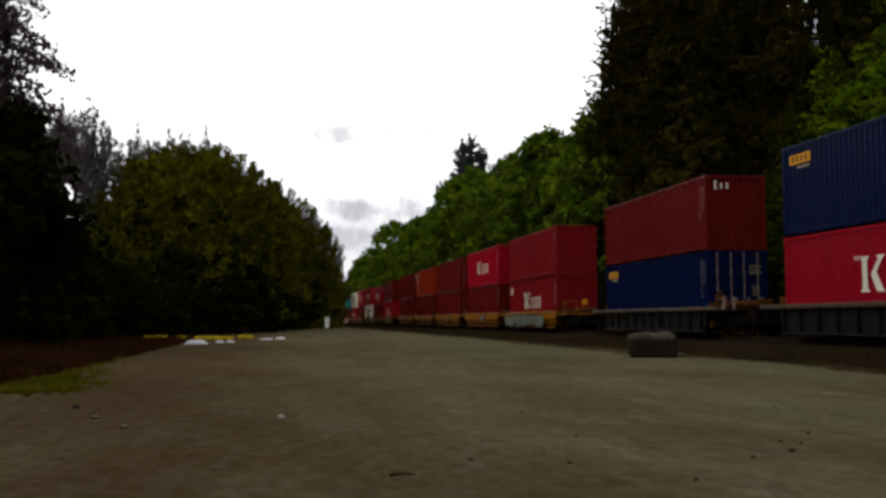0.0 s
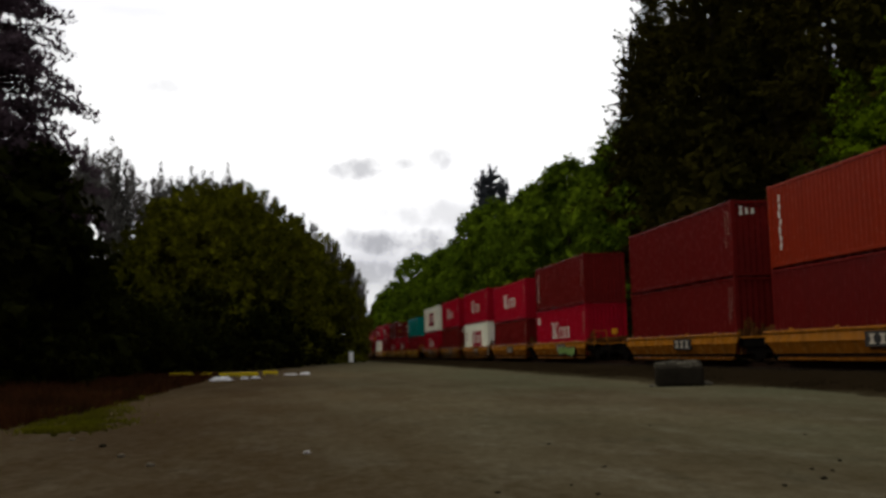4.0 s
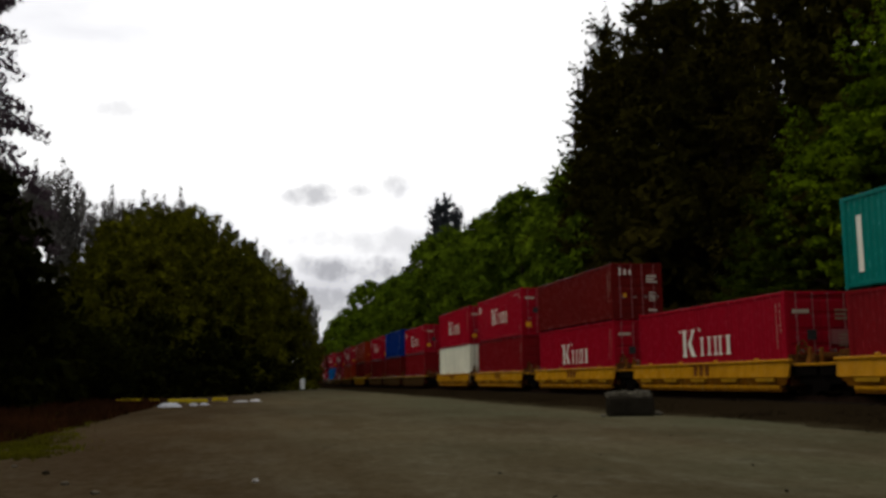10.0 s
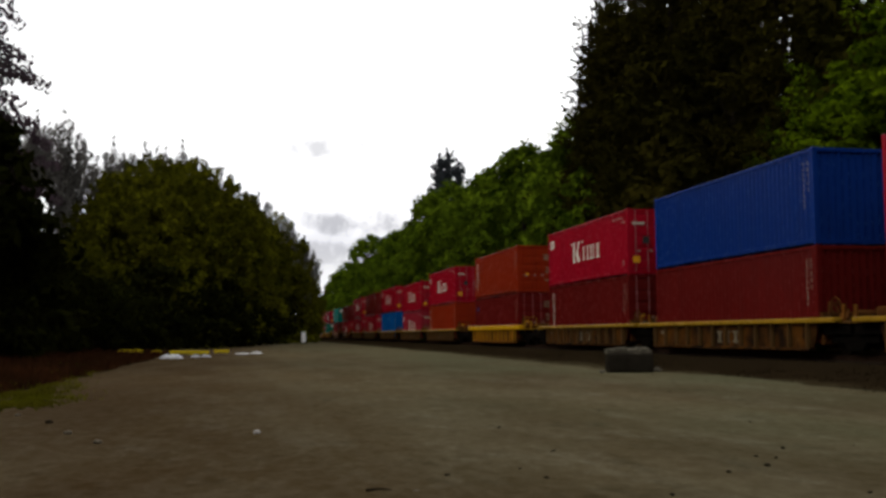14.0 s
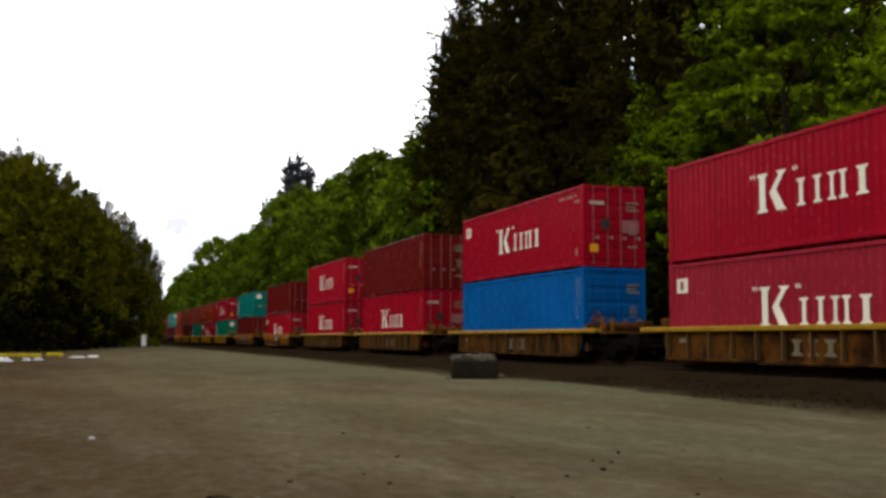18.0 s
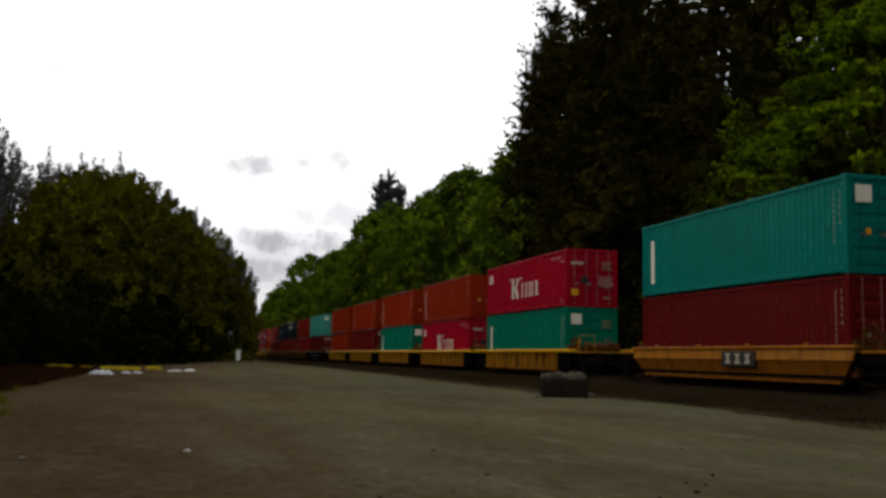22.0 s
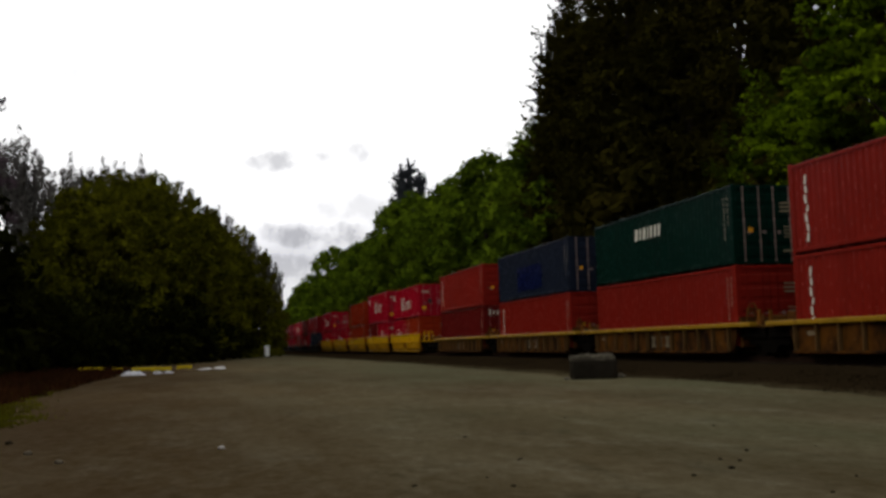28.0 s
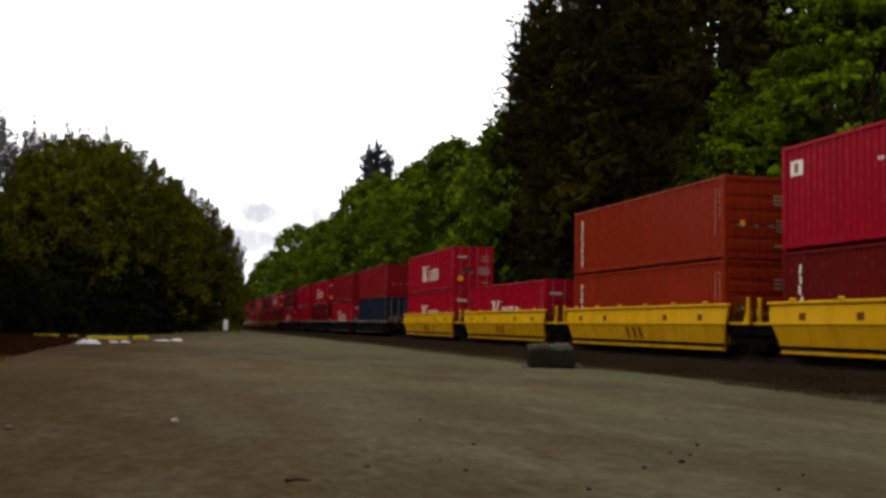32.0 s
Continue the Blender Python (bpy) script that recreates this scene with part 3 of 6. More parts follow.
def make_container(colour, end, mark, length, h, far=False):
    """A shipping container with its camera end at y = 0. end: D doors, F blind, R refrigeration unit."""
    full = length > 7
    body = new("shipping_container")
    mat = PAINT[colour]
    size = "full" if full else "half"
    rise = "tall" if h > 2.7 else "low"
    tail = size + "_" + rise
    sp = mesh_of("side_panel_" + tail, lambda b: side_panel(b, length, h))
    part("side_panel", sp, mat, body, m=pose(-W / 2 + 0.02, 0, 0))
    part("side_panel", sp, mat, body, m=pose(W / 2 - 0.02, length, 0, 0, 0, 180))
    part("roof", mesh_of("roof_" + tail, lambda b: roof_panel(b, length, h)), mat, body)
    part("floor_frame", mesh_of("floor_frame_" + tail, lambda b: box(b, -W / 2 + 0.05, W / 2 - 0.05, 0.1, length - 0.1, 0.03, 0.14)), mat, body)
    rail_lo = mesh_of("rail_lo_" + tail, lambda b: box(b, 0, 0.06, 0.09, length - 0.09, 0.06, 0.18, 0.008))
    rail_hi = mesh_of("rail_hi_" + tail, lambda b: box(b, 0, 0.06, 0.09, length - 0.09, h - 0.13, h - 0.03, 0.008))
    post_me = mesh_of("corner_post_" + rise, lambda b: box(b, 0, 0.17, 0, 0.19, 0.06, h - 0.06, 0.012))
    sill = mesh_of("end_sill", lambda b: box(b, -W / 2 + 0.1, W / 2 - 0.1, 0.0, 0.1, 0.01, 0.15, 0.008))
    header = mesh_of("end_header_" + rise, lambda b: box(b, -W / 2 + 0.1, W / 2 - 0.1, 0.0, 0.1, h - 0.14, h - 0.02, 0.008))
    for x in (-W / 2, W / 2 - 0.06):
        part("bottom_rail", rail_lo, mat, body, m=pose(x, 0, 0))
        part("top_rail", rail_hi, mat, body, m=pose(x, 0, 0))
    for y in (0, length):
        part("end_sill", sill, mat, body, m=pose(0, y, 0, 0, 0, 0 if y == 0 else 180))
        part("end_header", header, mat, body, m=pose(0, y, 0, 0, 0, 0 if y == 0 else 180))
    cast = mesh_of("corner_casting", casting)
    heights = () if far else (0.059, h - 0.059)
    for x in (-1, 1):
        for y in (0, 1):
            part("corner_post", post_me, mat, body, m=pose(x * W / 2, y * length, 0, 0, 0, 0 if (x < 0) == (y == 0) else 180) if x * (1 - 2 * y) < 0 else pose(x * W / 2 - (0.17 if x > 0 else 0), y * length - (0.19 if y else 0), 0))
            for z in heights:
                part("corner_casting", cast, mat, body, m=pose(x * (W / 2 - 0.078), 0.086 + y * (length - 0.172), z))
    far_end = mesh_of("end_panel_" + rise, lambda b: end_panel(b, h))
    if end == "D":
        bar_mat = m_galv if colour in "GNAW" else m_pink if colour in "KRM" else mat
        for x in (-1.07, 0.01):
            d = part("door", mesh_of("door_leaf_" + rise, lambda b: door_leaf(b, h)), mat, body, m=pose(x, 0.04, 0))
            for o in ((0.24, 0.80) if not far else ()):
                part("locking_bar", mesh_of("locking_bar_" + rise, lambda b: locking_bar(b, h)), bar_mat, d, "", pose(o, 0, 0))
            if not far:
                part("latch_handle", mesh_of("latch_handle_" + rise, lambda b: latch(b, h)), m_galv, d, "galvanised latch handles and cams")
    else:
        part("front_wall", far_end, mat, body, m=pose(0, 0.04, 0))
        if end == "R":
            unit = part("refrigeration_unit", mesh_of("reefer_unit", reefer_unit), m_white, body, "white refrigeration unit with grilles", pose(0, 0.02, 0))
            part("cover", mesh_of("unit_cover", lambda b: box(b, -0.85, 0.85, -0.07, -0.03, 1.5, 2.45, 0.015)), m_white, unit)
            part("fan", mesh_of("unit_fan", lambda b: rod(b, (-0.35, -0.10, 2.0), (-0.35, -0.06, 2.0), 0.2, n=20)), m_panel_blue, unit, "round blue fan grille")
            for i in range(7):
                part("slat", mesh_of("unit_slat", lambda b: box(b, -0.8, 0.8, -0.06, -0.03, 0.45, 0.5)), m_plate, unit, m=pose(0, 0, i * 0.12))
    part("rear_wall", far_end, mat, body, m=pose(0, length - 0.04, 0, 0, 0, 180))
    drop = h - H
    side = pose(-W / 2 + 0.016, 0, drop)
    words = ""
    if "k" in mark:
        add_logo(body, length, side)
        words = " with a white block logo"
    if "p" in mark:
        part("sign_plate", mesh_of("sign_plate_" + size, lambda b: plate(b, length - 0.98, length - 0.42, 2.02, 2.44)), m_white, body, "square white sign plate", side)
        part("plate_mark", mesh_of("plate_mark_" + size, lambda b: plate(b, length - 0.78, length - 0.60, 2.10, 2.36)), m_pink, body, "faded mark on the sign plate", side @ pose(-0.008, 0, 0))
        words = words or " with a square white plate"
    if "b" in mark:
        part("round_sticker", mesh_of("round_sticker", lambda b: rod(b, (-0.008, length - 0.85, 2.08), (0, length - 0.85, 2.08), 0.155, n=20)), PAINT["B"], body, "round blue sticker", side)
        words = " with a round blue sticker"
    if "q" in mark:
        part("door_plate", mesh_of("door_plate", lambda b: box(b, -0.98, -0.5, -0.064, -0.056, 1.85, 2.3)), m_white, body, "square white plate on the door", pose(0, 0.02, 0))
    if "n" in mark:
        part("blue_panel", mesh_of("blue_panel", lambda b: plate(b, 4.2, 8.4, 0.75, 2.0)), m_panel_blue, body, "deeper blue repainted panel", side)
        words = " with a repainted blue panel"
    if "v" in mark:
        part("white_bar", mesh_of("white_bar_" + size, lambda b: plate(b, length - 0.95, length - 0.72, 0.75, 2.3)), m_white, body, "upright white painted bar", side)
        words = words or " with an upright white bar"
    if "w" in mark:
        part("name_column", mesh_of("name_column_" + size, lambda b: name_column(b, length)), m_white, body, "white vertical row of letter bars", side)
        words = words or " with white vertical lettering"
    if "c" in mark:
        part("name_row", mesh_of("wide_name", lambda b: wide_name(b, length)), m_white, body, "white slanted letter bars", side)
        words = " with slanted white lettering"
    if "y" in mark:
        block = part("yellow_mark", mesh_of("yellow_mark", lambda b: plate(b, length - 1.78, length - 0.5, 2.26, 2.56)), m_yellow_mark, body, "yellow block mark", side)
        for i in range(4):
            part("dark_bar", mesh_of("mark_bar", lambda b: box(b, -0.014, -0.008, -0.06, 0.06, 2.33, 2.50)), mat, block, m=pose(0, length - 0.72 - 0.27 * i, 0))
        part("small_line", mesh_of("mark_line", lambda b: plate(b, length - 1.70, length - 0.95, 2.12, 2.17)), m_serial, block)
        words = " with a yellow block mark"
    if "r" in mark:
        part("logo_panel", mesh_of("logo_panel", lambda b: plate(b, 3.2, 8.0, 0.62, 2.2)), m_red, body, "red logo panel", side)
        add_logo(body, L, pose(-W / 2 + 0.004, -0.35, 0.1))
        part("small_panel", mesh_of("small_panel", lambda b: plate(b, length - 1.5, length - 0.8, 1.4, 2.15)), m_red, body, "small framed red panel", side)
        part("panel_inset", mesh_of("panel_inset", lambda b: plate(b, length - 1.38, length - 0.92, 1.58, 1.97)), m_white, body, "white inset of the framed panel", side @ pose(-0.008, 0, 0))
        words = " with a red logo panel"
    if colour in "KR" and end == "D" and "p" in mark:
        part("serial_code", mesh_of("serial_row_" + size, lambda b: serial_row(b, length)), m_pink_code, body, "faded serial number bars", side)
    else:
        part("serial_code", mesh_of("serial_code_" + size, lambda b: serial_marks(b, length)), m_serial, body, "white serial number bars", side)
    tex = "t" in mark
    if end == "D" or tex:
        part("end_code", mesh_of("end_code_t" if tex and end == "F" else "end_code_both" if tex else "end_code", lambda b: end_marks(b, tex, end == "F")), m_white if tex else m_faint, body, "white code bars", pose(0, 0.02 if end == "D" else 0.06, drop))
    if end == "F" and "k" in mark:
        part("orange_label", mesh_of("orange_label", lambda b: box(b, 0.30, 0.62, -0.012, -0.004, 1.15, 1.45)), m_yellow_mark, body, "small orange label on the blind end", pose(0, 0.04, drop))
    if "k" in mark and end == "D":
        part("door_label", mesh_of("door_label", lambda b: box(b, -1.0, -0.42, -0.064, -0.056, 2.20, 2.31)), m_serial, body, "white door label", pose(0, 0.02, drop))
        part("dark_square", mesh_of("dark_square", lambda b: box(b, -0.52, -0.2, -0.064, -0.056, 1.36, 1.68)), m_plate, body, "dark square patch on the door", pose(0, 0.02, drop))
        part("code_plate", mesh_of("code_plate", lambda b: box(b, 0.3, 0.95, -0.060, -0.052, 1.22, 1.68)), m_pink, body, "faded code plate", pose(0, 0.02, drop))
    if mark and end == "D":
        part("warning_sticker", mesh_of("warning_sticker", lambda b: box(b, -0.98, -0.66, -0.064, -0.056, 0.52, 0.80)) if "k" in mark else mesh_of("small_sticker", lambda b: box(b, -0.70, -0.54, -0.064, -0.056, 1.02, 1.18)), m_yellow_mark, body, "yellow warning sticker", pose(0, 0.02, 0))
    tagged(body, f"{WORD[colour]} corrugated steel {'forty' if full else 'twenty'}-foot container{words}", "shipping container", "containers on the train")
    return body


def truck_parts(car, y, wheel_me, frame_me, axle_me):
    t = part("truck", mesh_of("bolster", lambda b: box(b, -1.1, 1.1, -0.25, 0.25, 0.35, 0.72, 0.03)), m_dark, car, "dark two-axle truck", pose(0, y, 0))
    for x in (-1.0, 1.0):
        part("side_frame", frame_me, m_dark, t, m=pose(x, 0, 0))
    for a in (-0.89, 0.89):
        part("axle", axle_me, m_wheel, t, m=pose(0, a, 0.46))
        for x in (-0.753, 0.753):
            part("wheel", wheel_me, m_wheel, t, m=pose(x, a, 0.46))


def wheel(bm):
    rod(bm, (-0.06, 0, 0), (0.06, 0, 0), 0.46, n=20)
    rod(bm, (-0.09, 0, 0), (-0.06, 0, 0), 0.2, n=12)


def truck_frame(bm):
    prism(bm, [(-1.15, 0.36), (-0.55, 0.36), (-0.35, 0.14), (0.35, 0.14), (0.55, 0.36), (1.15, 0.36), (1.15, 0.56), (0.6, 0.72), (-0.6, 0.72), (-1.15, 0.56)], -0.09, 0.09)


def coupler(bm):
    box(bm, -0.13, 0.13, -2.2, -0.9, 0.62, 0.86, 0.03)
    box(bm, -0.2, 0.2, -2.45, -2.15, 0.58, 0.92, 0.05)


def ribbed_side(bm, a=-0.25, c=0.1):
    """Web plate and lower flange of a ribbed well side, at x = 0, outside towards -x."""
    prism(bm, [(a, 0.95), (c, 0.16), (L - c, 0.16), (L - a, 0.95)], 0, 0.02)
    box(bm, -0.12, 0.1, c, L - c, 0.12, 0.19, 0.008)


def chord(bm, extra=0.0):
    box(bm, -0.15, 0.13, -1.25, L + 1.25, 0.93, 1.07 + extra, 0.02)


def rib(bm):
    prism(bm, [(-0.02, 0.2), (0.02, 0.2), (0.02, 0.93), (-0.02, 0.93)], -0.13, 0.0)


def ledge(bm):
    prism(bm, [(-0.55, 0.42), (0.55, 0.42), (0.62, 0.53), (-0.62, 0.53)], -0.05, 0.06)


def clip(bm):
    box(bm, -0.09, -0.02, -0.12, 0.12, 0, 0.1, 0.02)


def end_platform(bm):
    box(bm, -1.25, 1.25, -1.7, -0.05, 0.90, 0.97, 0.01)


def draft_sill(bm):
    box(bm, -0.35, 0.35, -1.9, 0.1, 0.55, 0.90, 0.02)
    for x in (-1.15, 1.15):
        box(bm, x - 0.05, x + 0.05, -1.6, -0.1, 0.6, 0.90)
    box(bm, -1.18, 1.18, -0.2, -0.05, 0.3, 0.9)


def bracket_post(bm):
    box(bm, -0.045, 0.045, -0.05, 0.05, 0, 0.46, 0.012)
    prism(bm, [(0.04, 0), (0.26, 0), (0.04, 0.3)], -0.02, 0.02)


def brake_gear(bm):
    """Air tank, valve boxes, levers, pipe run and hand wheel on an end platform."""
    rod(bm, (-0.45, -0.7, 1.12), (0.45, -0.7, 1.12), 0.17, n=12)
    rod(bm, (-0.53, -0.7, 1.12), (-0.45, -0.7, 1.12), 0.08, 0.17, n=12)
    box(bm, -0.92, -0.50, -1.05, -0.62, 0.97, 1.22, 0.04)
    box(bm, 0.52, 0.95, -0.98, -0.5, 0.97, 1.34, 0.04)
    rod(bm, (-1.18, -0.35, 1.04), (1.0, -0.35, 1.04), 0.04, n=8)
    rod(bm, (-1.12, -0.40, 1.00), (-1.02, -0.30, 1.52), 0.035, n=6)
    rod(bm, (-1.02, -0.30, 1.52), (-0.62, -0.42, 1.44), 0.03, n=6)
    rod(bm, (-1.16, -1.40, 1.02), (-0.98, -1.18, 1.30), 0.05, 0.03, n=6)
    ring = [Vector((-1.02, -0.62 + 0.24 * math.cos(6.2832 * i / 12), 1.42 + 0.24 * math.sin(6.2832 * i / 12))) for i in range(12)]
    for i in range(12):
        rod(bm, ring[i], ring[(i + 1) % 12], 0.022, n=5)
    for i in (0, 4, 8):
        rod(bm, ring[i], (-1.0, -0.62, 1.42), 0.016, n=5)
    rod(bm, (-1.02, -0.62, 1.42), (-0.86, -0.62, 1.10), 0.03, n=6)


def deep_side(bm, lo, top=1.50, crease=0.92):
    """One half of a creased deep side: the upper half upright, the lower one leaning in below the crease."""
    if lo:
        e = 0.02 if top > 1.2 else 0.30
        ring = [((0.0, -0.30, crease), (0.16, e, 0.15)), ((0.0, L + 0.30, crease), (0.16, L - e, 0.15))]
    else:
        ring = [((0.03, -0.44, top), (-0.035, -0.36, crease)), ((0.03, L + 0.44, top), (-0.035, L + 0.36, crease))]
    (a, b), (c, d) = ring
    front = [bm.verts.new(v) for v in (a, c, d, b)]
    rear = [bm.verts.new((v[0] + 0.06, v[1], v[2])) for v in (a, c, d, b)]
    bm.faces.new(front)
    bm.faces.new(rear[::-1])
    for i in range(4):
        bm.faces.new((front[i], rear[i], rear[(i + 1) % 4], front[(i + 1) % 4]))
    if lo:
        box(bm, 0.08, 0.26, e, L - e, 0.11, 0.19, 0.015)
    else:
        box(bm, -0.05, 0.12, -0.46, L + 0.46, top - 0.05, top + 0.04, 0.02)
    bmesh.ops.recalc_face_normals(bm, faces=bm.faces)


def bulkhead(bm):
    prism(bm, [(-0.25, 0.3), (-0.05, 0.3), (-0.05, 1.25), (-0.2, 1.25)], -1.2, 1.2)


def handrail(bm):
    rod(bm, (-1.2, -1.55, 0.95), (-1.2, -1.55, 1.65), 0.018, n=6)
    rod(bm, (-1.2, -1.55, 1.65), (-0.5, -1.55, 1.65), 0.018, n=6)
    rod(bm, (-0.5, -1.55, 1.65), (-0.5, -1.55, 0.95), 0.018, n=6)


def well_floor(bm):
    box(bm, -1.3, 1.3, 0.0, L, FLOOR - 0.09, FLOOR)


CAR_WORDS = {"H": "rust-stained yellow ribbed well car", "D": "sooty grey ribbed well car", "S": "faded orange smooth-sided well car", "E": "weathered yellow well car with recessed side pockets",
             "Y": "bright yellow deep-sided well car", "Z": "clean yellow ribbed well car", "L": "clean yellow long-ribbed well car"}


def rib_place(kind, i):
    return (0.85 + i * (L - 1.7) / 11) if kind == "Z" else 0.25 + i * (L - 0.5) / 11


def rib_row(bm, kind):
    for i in range(12):
        y = rib_place(kind, i)
        prism(bm, [(y - 0.035, 0.2), (y + 0.035, 0.2), (y + 0.035, 0.93), (y - 0.035, 0.93)], -0.13, 0.0)


def make_car(kind, last, first, spray="", far=False):
    """A well car unit whose well begins at y = 0; z = 0 is the rail top. It lies under one stack."""
    car = new("well_car")
    mat = {"H": m_rust, "D": m_sooty, "S": m_orange, "E": m_yolk, "Y": m_yellow, "Z": m_amber, "L": m_amber}[kind]
    wheel_me, frame_me = mesh_of("wheel", wheel), mesh_of("truck_frame", truck_frame)
    axle_me = mesh_of("axle", lambda b: rod(b, (-1.05, 0, 0), (1.05, 0, 0), 0.08, n=10))
    part("well_floor", mesh_of("well_floor", well_floor), m_dark, car)
    for side, turn in ((-1, 0), (1, 180)):
        y = 0 if side < 0 else L
        if kind in "HDZL":
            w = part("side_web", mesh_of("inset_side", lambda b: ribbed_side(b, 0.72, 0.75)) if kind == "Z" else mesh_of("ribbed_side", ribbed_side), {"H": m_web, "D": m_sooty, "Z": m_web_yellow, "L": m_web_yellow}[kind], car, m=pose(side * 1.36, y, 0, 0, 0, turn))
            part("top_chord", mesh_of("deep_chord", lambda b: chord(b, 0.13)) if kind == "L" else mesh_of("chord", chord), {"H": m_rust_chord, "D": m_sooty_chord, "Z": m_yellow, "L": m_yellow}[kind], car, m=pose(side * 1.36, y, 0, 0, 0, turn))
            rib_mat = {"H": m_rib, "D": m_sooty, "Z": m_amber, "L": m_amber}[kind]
            if far:
                part("ribs", mesh_of("rib_row_" + kind, lambda b: rib_row(b, kind)), rib_mat, w)
            for i in range(0 if far else 12):
                part("rib", mesh_of("rib", rib), rib_mat, w, m=pose(0, rib_place(kind, i), 0))
        elif kind == "Y":
            w = part("side_panel", mesh_of("deep_upper", lambda b: deep_side(b, False)), mat, car, m=pose(side * 1.38, y, 0, 0, 0, turn))
            # the shade below the crease is in the darker paint of the lower half
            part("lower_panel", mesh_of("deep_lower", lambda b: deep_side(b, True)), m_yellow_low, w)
            for i in range(6):
                part("clip", mesh_of("clip", clip), mat, w, m=pose(0, 0.8 + i * (L - 1.6) / 5, 1.52))
        elif kind in "SE":
            crease = 0.72 if kind == "S" else 0.56
            w = part("side_panel", mesh_of("shallow_upper_" + kind, lambda b: deep_side(b, False, 1.07, crease)), mat, car, m=pose(side * 1.40, y, 0, 0, 0, turn))
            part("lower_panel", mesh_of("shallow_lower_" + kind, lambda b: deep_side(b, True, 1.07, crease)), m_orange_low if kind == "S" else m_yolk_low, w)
            for i in range(4):
                part("clip", mesh_of("clip", clip), mat, w, m=pose(0.04, 1.6 + i * (L - 3.2) / 3, 1.08))
            if kind == "E" and side < 0:
                for i in range(5):
                    part("ledge", mesh_of("ledge", ledge), m_amber, w, "yellow lip over a recessed pocket", pose(0, 1.1 + i * (L - 2.2) / 4, 0))
                part("bottom_rail", mesh_of("car_bottom_rail", lambda b: box(b, 0.03, 0.12, 0.35, L - 0.35, 0.20, 0.30, 0.015)), mat, w)
    if kind == "S":
        pl = part("name_plate", mesh_of("name_plate", lambda b: box(b, -0.02, 0.05, -0.95, 0.95, -0.22, 0.22)), m_plate, car, "black plate with white letter bars", pose(-1.44, 5.1, 0.74))
        for i in range(3):
            part("letter_bar", mesh_of("letter_bar", lambda b: prism(b, flared(-0.07, 0.07, -0.15, 0.15, 0.10, 0.08), -0.012, 0)), m_serial, pl, m=pose(-0.02, -0.56 + 0.56 * i, 0))
    elif kind == "E":
        for i in range(3):
            part("letter_bar", mesh_of("tall_bar", lambda b: box(b, -0.012, 0, -0.13, 0.13, -0.19, 0.19)), m_brown, car, "large brown letter bar", pose(-1.432, 5.3 + 0.5 * i, 0.82))
    elif kind == "H":
        for i in (-1, 0, 1):
            part("letter_bar", mesh_of("letter_bar_wide", lambda b: prism(b, flared(-0.09, 0.09, -0.20, 0.20, 0.11, 0.10), -0.012, 0)), m_worn, car, "worn white letter bar", pose(-1.362, 5.6 + i * 0.6, 0.52))
        for i in range(5):
            part("number_bar", mesh_of("number_bar", lambda b: box(b, -0.012, 0, -0.03, 0.03, -0.06, 0.06)), m_faint, car, "small worn white bar", pose(-1.362, L - 0.8 - i * 0.1, 0.68))
    elif kind == "Y":
        for i in range(3):
            part("letter_bar", mesh_of("slanted_bar", lambda b: bar_shape(b, -0.13, 0.13, -0.2, 0.2, 0.12)), m_brown, car, "large brown letter bar", pose(-1.32, 6.6 - 0.52 * i, 0.60, 0, -12, 0))
        for y in (1.2, 3.6, 8.6, 11.0):
            part("dark_mark", mesh_of("dark_mark", lambda b: box(b, -0.01, 0, -0.14, 0.14, -0.1, 0.1)), m_brown, car, "small brown painted mark", pose(-1.40, y, 1.12))
    if spray:
        fill, rim = {"g": (m_faint_grey, m_spray_slate), "b": (m_spray_blue, m_spray_slate), "n": (m_spray_green, m_spray_slate)}[spray]
        y, n = (2.6, 18) if spray == "g" else (2.0, 16 if spray == "b" else 8)
        out = -1.47 if kind == "S" else -1.37
        for k in range(n):
            w = (0.40 if spray == "g" else 0.27) + 0.16 * noise.noise(Vector((k * 1.7, 3, 1)))
            h = (0.30 if spray == "g" else 0.22) + 0.12 * noise.noise(Vector((k * 2.3, 7, 2)))
            mid = 0.58 + 0.22 * noise.noise(Vector((k * 3.7, 1, 4)))
            for grow, mat_spray, lift, label in ((1.22, rim, 0.0, "dark sprayed outline"), (1.0, fill, 0.008, "sprayed bubble shape")):
                bm = bmesh.new()
                pts = []
                for i in range(14):
                    ang = 6.2832 * i / 14
                    r = grow * (1 + 0.32 * noise.noise(Vector((math.cos(ang) * 1.1, math.sin(ang) * 1.1, k * 3.1))))
                    pts.append((y + w * r * math.cos(ang) + 0.1 * math.sin(ang), mid + h * r * math.sin(ang)))
                prism(bm, pts, -0.012 - lift, 0)
                part("graffiti", bm, mat_spray, car, label, pose(out, 0, 0))
            y += 0.26 + w * 0.75
            if spray == "g" and k == 8:
                y = 7.6
    if kind == "Z":
        # dark plates added in place of the deep shade at the web ends
        for x in (-1.33, 1.33):
            for y in (-0.9, L - 0.72):
                part("end_web", mesh_of("end_web", lambda b: box(b, -0.02, 0.02, 0, 1.62, 0.28, 0.92)), m_dark, car, "dark plate added for the black shaded gap over the truck", pose(x, y, 0))
